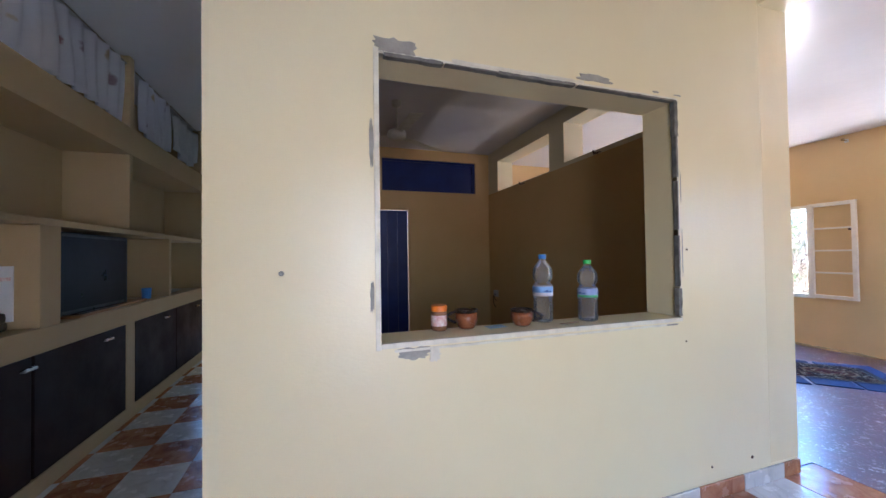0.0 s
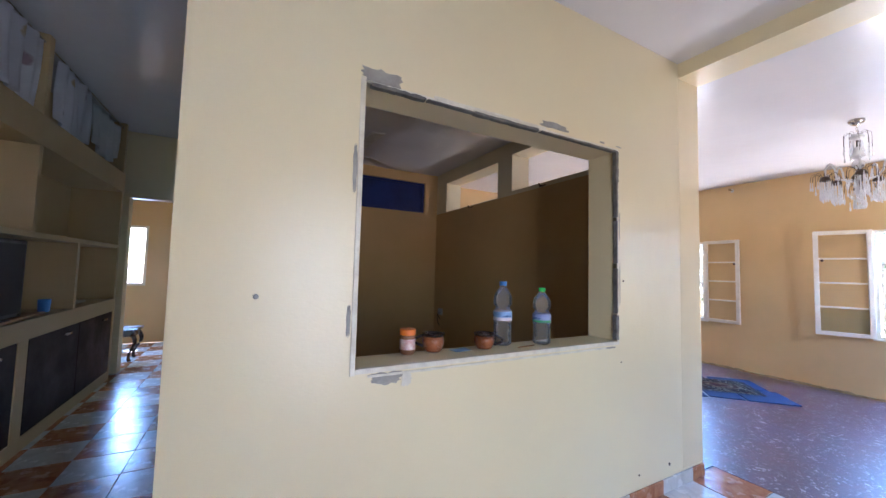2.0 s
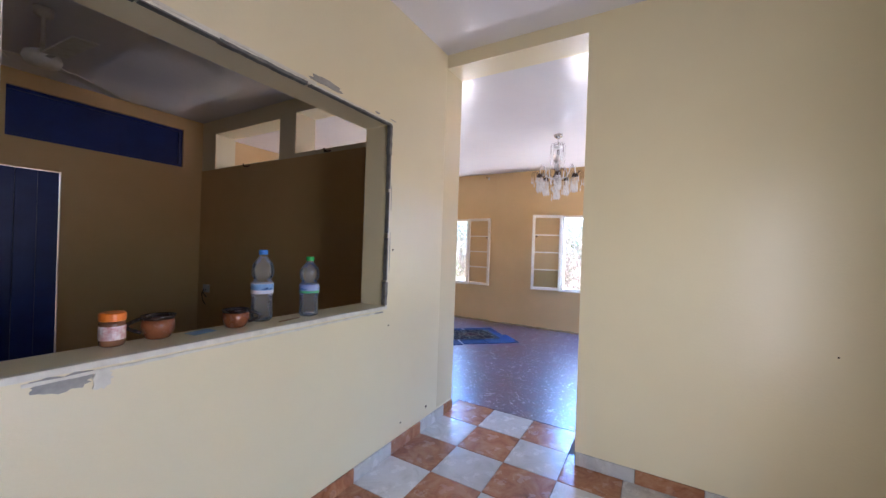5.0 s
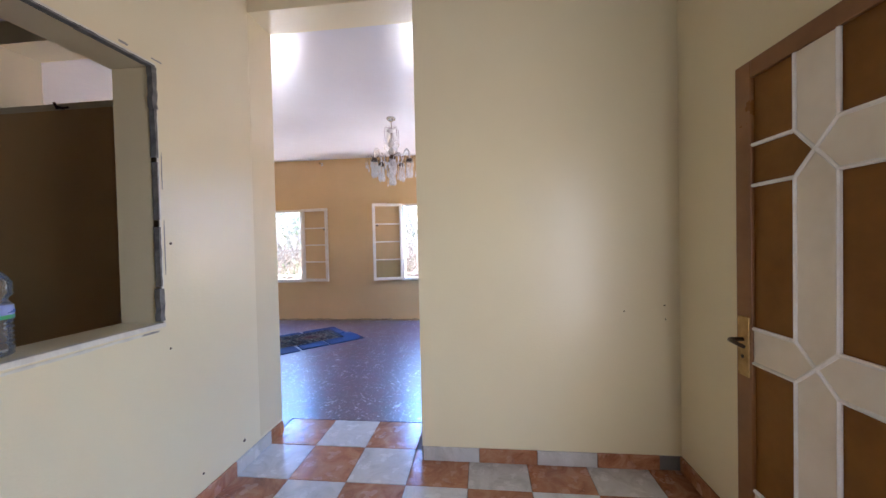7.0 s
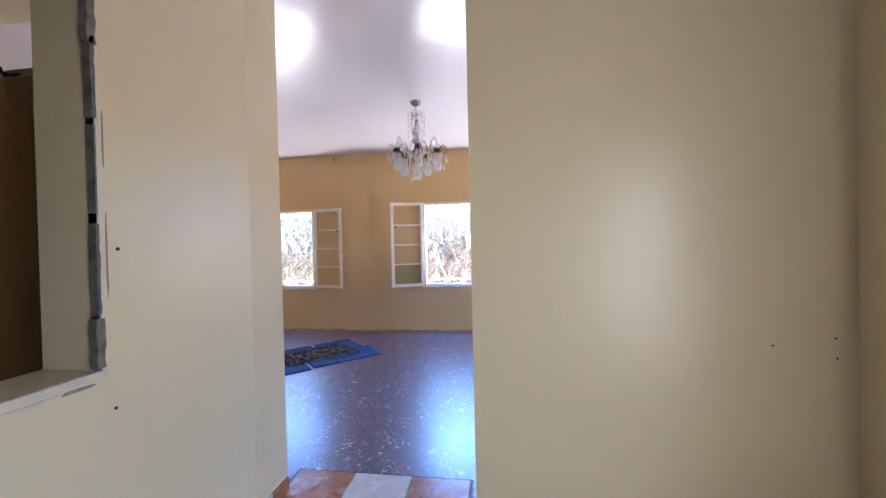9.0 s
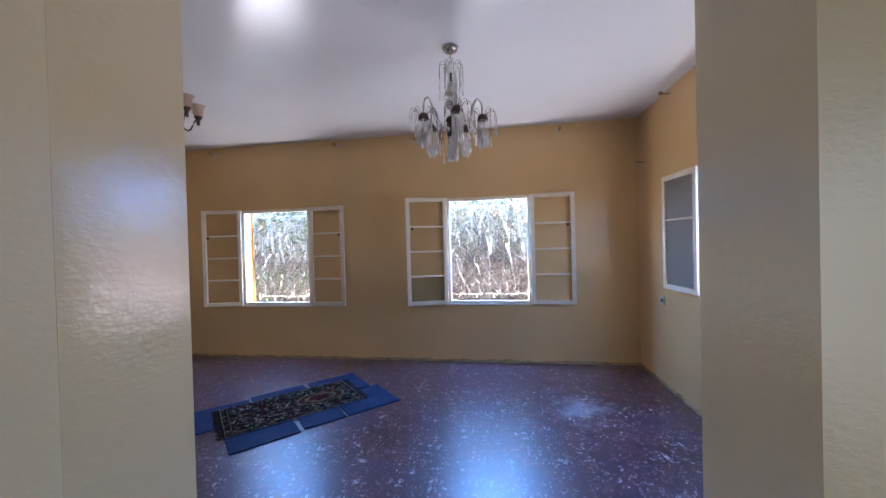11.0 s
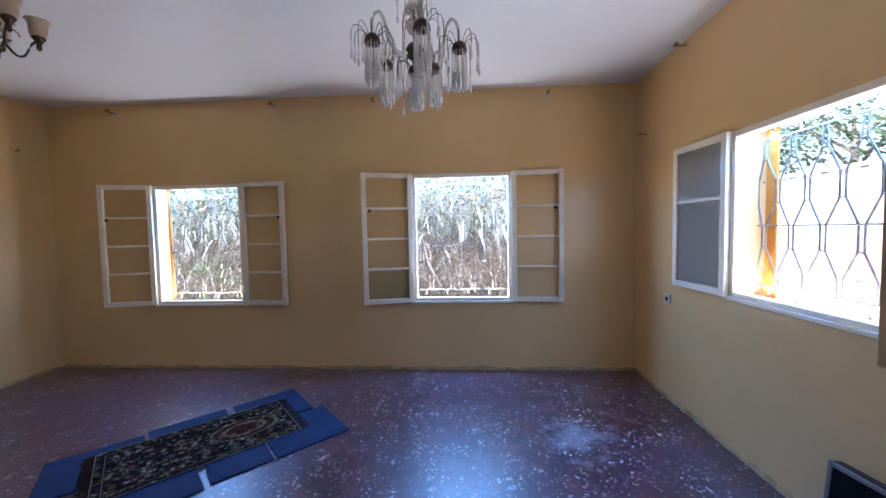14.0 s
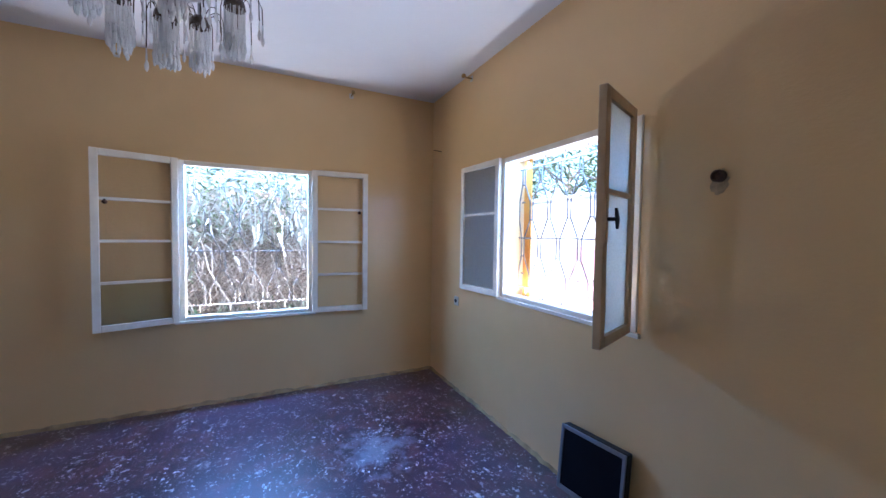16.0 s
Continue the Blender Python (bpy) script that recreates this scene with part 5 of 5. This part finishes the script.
# ---- fittings on the room's walls ----
sc = thing("wall_sconce_base", pose(3.475, ROOM_S, 1.608, -90, 0, 0) @ Matrix.Diagonal((0.66, 0.66, 0.9, 1)), "rusty round base of a missing wall lamp", "wall lamp")
bm = bmesh.new()
lathe(bm, [(0.030, 0.0), (0.034, 0.006), (0.030, 0.018), (0.034, 0.024), (0.033, 0.034), (0.024, 0.036), (0.020, 0.020)], 20)
part("cup", bm, RUST, sc)
bm = bmesh.new()
ragged(bm, 0.006, 0.03, 0.105, 0.15, 21, -0.002, 0.0025)
part("plaster_ring", bm, paint("stained_plaster", (0.52, 0.38, 0.22), (0.30, 0.22, 0.14), 0.85, 0.1, 2.0, 30.0, 90.0), sc, "dirty plaster ring", at=pose(0, 0, 0.001, -90, 0, 0))


def rod_bracket(m):
    b = thing("curtain_rod_bracket", m, "tarnished brass curtain rod bracket high on the wall", "bracket", "curtain rod brackets")
    part("plate", boxes((-0.018, -0.004, -0.022, 0.018, 0.0, 0.022), bevel=0.002), PLASTIC_WHITE, b)
    bm = bmesh.new()
    tube(bm, [(0, -0.003, 0), (0, -0.06, 0.0), (0.0, -0.075, 0.006)], 0.007, 8)
    lathe(bm, [(0.014, -0.012), (0.016, 0.0), (0.014, 0.012)], 12, pose(0, -0.078, 0.008, 0, 90, 0))
    part("arm", bm, BRASS, b)
    return b


for y in (4.22, 2.535, 1.53, -0.118):
    rod_bracket(pose(ROOM_E, y, 2.632, 0, 0, -90))
rod_bracket(pose(5.32, ROOM_S, 2.665, 0, 0, 180))
for m, lab in ((pose(5.88, ROOM_S, 2.185, 0, 0, 180), "bent"), (pose(5.79, ROOM_N, 2.215, 0, 0, 0), "bent")):
    nb = thing("wall_nail", m, "bent rusty nail stuck in the yellow wall", "nail", "wall nails")
    bm = bmesh.new()
    tube(bm, [(0, 0, 0), (0, -0.05, 0.004), (-0.03, -0.07, 0.012)], 0.004, 6)
    part("shank", bm, RUST, nb)
ss = thing("light_socket", pose(5.52, ROOM_S, 0.80, 0, 0, 180), "grubby white wall socket on the yellow wall", "socket")
part("plate", boxes((-0.035, -0.012, -0.04, 0.035, 0.0, 0.04), bevel=0.005), PLASTIC_WHITE, ss)
bm = bmesh.new()
lathe(bm, [(0.018, 0.0), (0.018, 0.004), (0.012, 0.001)], 14, pose(0, -0.012, 0, 90, 0, 0))
part("insert", bm, BLACK, ss)
pt = tagged(new("trim_wall_patch"), "grey filler smears and plug holes on the yellow wall", "wall patch", kind="structure")
FILLER = paint("pale_filler", (0.76, 0.58, 0.36), (0.66, 0.48, 0.27), 0.7, 0.05, 1.5, 5.0, 60.0)
SMEAR = paint("violet_grey_plaster", (0.40, 0.36, 0.37), (0.58, 0.44, 0.30), 0.9, 0.05, 2.0, 9.0, 60.0)
bm = bmesh.new()
ragged(bm, 4.36, 2.02, 0.46, 0.42, 31, ROOM_N - 0.0025, ROOM_N + 0.01, 40)
part("filler", bm, FILLER, pt, "wall-coloured filler, slightly paler than the paint")
bm = bmesh.new()
for a0, a1, b0, w, sd_, hor in ((4.12, 4.44, 2.275, 0.075, 32, True), (4.46, 4.63, 2.235, 0.085, 34, True), (2.00, 2.24, 4.632, 0.065, 33, False), (1.76, 2.01, 4.648, 0.040, 35, False), (4.50, 4.58, 1.83, 0.016, 36, True)):
    ragged_strip(bm, a0, a1, b0, w, sd_, hor, ROOM_N - 0.004, ROOM_N + 0.01)
part("bare_plaster", bm, SMEAR, pt, "violet-grey plaster smear")
for x, z in ((4.43, 2.23), (4.44, 2.01), (4.40, 1.87), (4.44, 1.865), (4.47, 1.73), (4.45, 1.64), (4.45, 1.55)):
    bm = bmesh.new()
    lathe(bm, [(0.011, 0.0), (0.010, 0.004), (0.003, 0.005)], 8)
    part("plug_hole", bm, RUST, pt, at=pose(x, ROOM_N - 0.003, z, 90, 0, 0))
bm = bmesh.new()
for k, (a, b) in enumerate((((PART_X1 + 0.02, ROOM_S), (ROOM_E, ROOM_S)), ((ROOM_E, ROOM_S), (ROOM_E, ROOM_N)), ((PART_X1, ROOM_N), (ROOM_E, ROOM_N)))):
    r = random.Random(50 + k)
    n = int(math.dist(a, b) / 0.05)
    d = Vector((b[0] - a[0], b[1] - a[1], 0)) / n
    nrm = Vector(((0, 1, 0), (-1, 0, 0), (0, -1, 0))[k])
    rows = []
    for j in range(n + 1):
        p = Vector((a[0], a[1], 0)) + d * j
        w, h = r.uniform(0.008, 0.026), r.uniform(0.012, 0.034)
        rows.append([bm.verts.new(p + nrm * 0.0005 + Vector((0, 0, h))), bm.verts.new(p + nrm * (w * 0.5) + Vector((0, 0, h * 0.45))), bm.verts.new(p + nrm * w + Vector((0, 0, 0.0006)))])
    for p, q in zip(rows, rows[1:]):
        for j in range(2):
            bm.faces.new((p[j], q[j], q[j + 1], p[j + 1]))
tagged(part("baseboard", bm, paint("yellowed_mortar", (0.44, 0.33, 0.17), (0.22, 0.15, 0.08), 0.8, 0.1, 3.0, 9.0, 60.0)), "crumbling yellowed mortar along the foot of the walls", "baseboard", kind="structure")
# ---- outdoors ----
EARTH = paint("dry_earth", (0.20, 0.145, 0.10), (0.12, 0.085, 0.06), 0.95, 0.03, 6.0, 0.8, 12.0)
WHITEWASH = paint("whitewashed_wall", (0.80, 0.78, 0.75), (0.70, 0.67, 0.63), 0.85, 0.05, 3.0, 1.2, 30.0)
PINK = paint("pink_wall_paint", (0.72, 0.34, 0.34), (0.62, 0.27, 0.27), 0.8, 0.05, 2.0, 1.2, 30.0)
BARK = paint("grey_bark", (0.20, 0.16, 0.12), (0.11, 0.085, 0.065), 0.95, 0.03, 6.0, 5.0, 40.0)


def leaf_material(name, a, b):
    m, n, l, p = material(name)
    g = n.new("ShaderNodeNewGeometry")
    r = ramp(n, l, g.outputs["Random Per Island"], [(0.0, a), (1.0, b)])
    l.new(r.outputs["Color"], p.inputs["Base Color"])
    p.inputs["Roughness"].default_value = 0.55
    p.inputs["Transmission Weight"].default_value = 0.0
    return m


LEAF = leaf_material("green_leaves", (0.05, 0.09, 0.03), (0.26, 0.32, 0.16))
DRY = leaf_material("dry_reeds", (0.06, 0.040, 0.030), (0.80, 0.72, 0.62))
structure("ground", boxes((-400, -400, -0.6, 400, 400, -0.16)), EARTH, "dry earth ground around the house", "ground")


def ribbons(name, rows, mat, label, category, kind="stuff", parent=None):
    """Many thin blades in one mesh: rows of (start, end, bow, width)."""
    vs, fs = [], []
    for a, b, bow, w in rows:
        a, b = Vector(a), Vector(b)
        d = (b - a).normalized()
        side = d.cross(Vector((0.3, 0.2, 1.0))).normalized() * w
        k = len(vs)
        for t in (0.0, 0.5, 1.0):
            p = a.lerp(b, t) + Vector(bow) * (4 * t * (1 - t))
            f = 1.0 if t < 0.9 else 0.25
            vs += [tuple(p - side * f), tuple(p + side * f)]
        fs += [(k, k + 1, k + 3, k + 2), (k + 2, k + 3, k + 5, k + 4)]
    me = bpy.data.meshes.new(name)
    me.from_pydata(vs, [], fs)
    me.materials.append(mat)
    ob = new(name, me)
    if parent is not None:
        ob.parent = parent
        return ob
    return tagged(ob, label, category, kind=kind)


bm = bmesh.new()
R = random.Random(77)
nx, ny = 14, 40
grid = [[bm.verts.new((8.3 + 5.0 * i / nx, -4.3 + 16.3 * j / ny, -0.2 + 2.7 * (i / nx) ** 1.1 + 0.25 * noise.noise((i * 0.5, j * 0.35, 2.0)))) for j in range(ny + 1)] for i in range(nx + 1)]
for i in range(nx):
    for j in range(ny):
        bm.faces.new((grid[i][j], grid[i + 1][j], grid[i + 1][j + 1], grid[i][j + 1]))
structure("bank", bm, EARTH, "dry earth bank behind the house", "ground")
reeds, green = [], []
for k in range(9000):
    y, s = R.uniform(-4, 10), R.random()
    x = 8.2 + 3.4 * s
    z = -0.2 + 2.6 * max(0, (x - 8.3) / 5.0) ** 1.1
    l = R.uniform(0.5, 1.5)
    lean = R.uniform(-1.8, 0.6) if k % 3 else R.uniform(-2.2, 2.2)
    reeds.append(((x, y, z), (x - R.uniform(-0.1, 0.5), y + lean * l, z + l * R.uniform(0.15, 1.0)), (R.uniform(-0.1, 0.1), R.uniform(-0.2, 0.2), R.uniform(0, 0.2)), R.uniform(0.003, 0.011)))
for k in range(8500):
    y = R.uniform(-4, 10)
    top = R.random() < 0.75
    x = R.uniform(9.6, 11.5) if top else R.uniform(8.0, 9.4)
    z = R.uniform(1.2, 3.15) if top else R.uniform(-0.1, 0.9 if y > 1.6 else 0.3)
    l = R.uniform(0.12, 0.34)
    a = R.uniform(0, 6.28)
    green.append(((x, y, z), (x + l * math.cos(a) * 0.6, y + l * math.sin(a), z + R.uniform(-0.6, 0.5) * l), (0, 0, 0.05), R.uniform(0.006, 0.022)))
# leaves mostly high on the bank, their near-white colour standing in for glare
pale = []
for k in range(3600):
    y, f = R.uniform(-4, 10), R.random()
    f = 0.35 + 0.65 * f
    x = 8.6 + 2.6 * f
    z = 0.75 + 2.1 * f * R.random() ** 0.5 if k % 5 else R.uniform(-0.1, 0.25)
    l, a = R.uniform(0.25, 0.7), R.uniform(0, 6.28)
    pale.append(((x, y, z), (x - R.uniform(0.0, 0.35), y + l * math.cos(a), z + l * math.sin(a) * 0.8), (0, 0, R.uniform(0, 0.12)), R.uniform(0.008, 0.026)))
ribbons("pale_leaves", pale, leaf_material("glare_white_leaves", (0.34, 0.38, 0.30), (0.85, 0.85, 0.82)), "broad leaves hanging over the bank, whitened for glare", "leaves")
ribbons("dry_brush", reeds, DRY, "tangle of dry bleached reeds and twigs on the bank", "brush")
ribbons("green_undergrowth", green, LEAF, "sunlit green undergrowth outside the windows", "undergrowth")


def tree(x, y, h, r, seed):
    q = random.Random(seed)
    t = thing("tree", pose(x, y, -0.2), "leafy green tree standing beyond the boundary", "tree", "garden trees")
    bm = bmesh.new()
    tube(bm, [(0, 0, 0), (0.1, 0.05, h * 0.3), (-0.05, 0.1, h * 0.6), (0.1, 0, h * 0.85)], [0.14, 0.11, 0.08, 0.03], 8)
    tips = []
    for k in range(12):
        a, z = q.uniform(0, 6.28), h * q.uniform(0.4, 0.8)
        e = (r * q.uniform(0.5, 0.9) * math.cos(a), r * q.uniform(0.5, 0.9) * math.sin(a), z + q.uniform(0.3, 1.2))
        tube(bm, [(0, 0, z), (e[0] * 0.5, e[1] * 0.5, (z + e[2]) / 2 + 0.1), e], [0.05, 0.03, 0.01], 5)
        tips += [e, (e[0] * 0.6, e[1] * 0.6, (z + e[2]) / 2 + 0.2)]
    part("trunk", bm, BARK, t)
    rows = []
    for e in tips:
        for k in range(75):
            c = Vector(e) + Vector((q.gauss(0, 0.42), q.gauss(0, 0.42), q.gauss(0, 0.34)))
            a, l = q.uniform(0, 6.28), q.uniform(0.08, 0.2)
            rows.append((c, c + Vector((l * math.cos(a), l * math.sin(a), q.uniform(-0.8, 0.4) * l)), (0, 0, 0.015), q.uniform(0.02, 0.045)))
    ribbons("crown", rows, LEAF, "", "", parent=t)
    return t


for k, (x, y, h, r) in enumerate(((14.5, 3.8, 3.3, 1.6), (14.8, 0.2, 3.1, 1.5), (14.2, 7.5, 3.4, 1.6), (9.0, -8.0, 4.6, 2.0), (11.6, -8.4, 4.8, 2.1), (14.2, -8.2, 4.8, 2.1), (16.5, -9.0, 5.0, 2.2))):
    tree(x, y, h, r, 100 + k)
bw = thing("boundary_wall", pose(0, 0, 0), "sunlit whitewashed boundary wall outside", "wall")
part("wall_body", boxes((0.0, -5.75, -0.2, 17.0, -5.5, 2.25)), WHITEWASH, bw)
part("coping", boxes((-0.05, -5.8, 2.25, 17.05, -5.45, 2.32), bevel=0.01), WHITEWASH, bw)
tagged(part("outbuilding", boxes((5.4, -5.45, -0.2, 8.0, -4.7, 1.2), bevel=0.02), PINK), "low pink painted outbuilding beside the white wall", "outbuilding")
CONCRETE = paint("pale_sunlit_concrete", (0.70, 0.69, 0.66), (0.60, 0.58, 0.54), 0.85, 0.05, 3.0, 1.2, 30.0)
structure("paving", boxes((0.5, -5.4, -0.2, 17.0, -1.2, -0.10)), CONCRETE, "pale concrete yard outside the window", "paving")
# ---- floor and skirting tiles ----
TILE = 0.328


def tile_mesh(name, w, d, h, mat):
    bm = bmesh.new()
    b = 0.0025
    lo = [bm.verts.new((x, y, 0)) for x, y in ((0.0015, 0.0015), (w - 0.0015, 0.0015), (w - 0.0015, d - 0.0015), (0.0015, d - 0.0015))]
    mid = [bm.verts.new((v.co.x, v.co.y, h - b * 0.6)) for v in lo]
    top = [bm.verts.new((x, y, h)) for x, y in ((b + 0.0015, b + 0.0015), (w - b - 0.0015, b + 0.0015), (w - b - 0.0015, d - b - 0.0015), (b + 0.0015, d - b - 0.0015))]
    for p, q in ((lo, mid), (mid, top)):
        for k in range(4):
            bm.faces.new((p[k], p[(k + 1) % 4], q[(k + 1) % 4], q[k]))
    bm.faces.new(top)
    me = bpy.data.meshes.new(name)
    bmesh.ops.recalc_face_normals(bm, faces=bm.faces)
    bm.to_mesh(me)
    bm.free()
    me.materials.append(mat)
    return me


def lay(me, name, parent, m):
    ob = new(name, me)
    ob.parent = parent
    ob.matrix_basis = m
    return ob


tile_w, tile_b = tile_mesh("tile_white", TILE, TILE, 0.0065, TILE_WHITE), tile_mesh("tile_brown", TILE, TILE, 0.0065, TILE_BROWN)
skirt_w, skirt_b = tile_mesh("skirting_tile_white", TILE, 0.082, 0.011, TILE_WHITE), tile_mesh("skirting_tile_brown", TILE, 0.082, 0.011, TILE_BROWN)
rng = random.Random(5)
for i in range(-19, 1):
    for j in range(-8, 21):
        x, y = 2.74 + (i - 1) * TILE, 0.96 + j * TILE
        mx, my = x + TILE / 2, y + TILE / 2
        hall = x < PART_X0 and -1.9 < mx and HALL_S - 0.1 < my < PASS_Y0 + 0.02
        door = i == 0 and 0.25 < my < 1.30
        edge = i == -1 and HALL_S - 0.1 < my < PASS_Y0 + 0.02
        corridor = -1.9 < mx < CORR_E and PASS_Y0 < my < CORR_END + 0.2
        far = -2.6 < mx < 0.2 and CORR_END < my < FAR_Y
        if hall or door or edge or corridor or far:
            lay(tile_w if (i + j) % 2 else tile_b, "tile", FLOOR_HALL, pose(x, y, -0.0065 + rng.uniform(-0.0004, 0.0004), rng.uniform(-0.05, 0.05), rng.uniform(-0.05, 0.05), 0))
SKIRT = structure("skirting_hall", boxes((CORR_E, PASS_Y0 - 0.004, 0, 2.412, PASS_Y0 + 0.001, 0.078), (PART_X0 - 0.004, HALL_S, 0, PART_X0 + 0.001, DOORWAY[0], 0.078), (-1.9, HALL_S - 0.001, 0, PART_X0 - 0.004, HALL_S + 0.004, 0.078)), GROUT, "low skirting of alternating white and terracotta tiles", "skirting")
for k in range(9):
    x = 2.412 - (k + 1) * TILE
    lay(skirt_w if k % 2 == 0 else skirt_b, "skirting_tile", SKIRT, pose(x, PASS_Y0 - 0.0035, 0.0, 90, 0, 0))
for k in range(4):
    lay(skirt_b if k % 2 else skirt_w, "skirting_tile", SKIRT, pose(PART_X0 - 0.0035, 0.245 - k * TILE, 0.0, 90, 0, -90))
for k in range(5):
    lay(skirt_w if k % 2 else skirt_b, "skirting_tile", SKIRT, pose(PART_X0 - 0.01 - k * TILE, HALL_S + 0.0035, 0.0, 90, 0, 180))
lay(tile_mesh("skirting_end", 0.14, 0.082, 0.011, TILE_BROWN), "skirting_tile", SKIRT, pose(2.413, PASS_Y0 - 0.0035, 0.0, 90, 0, 0))
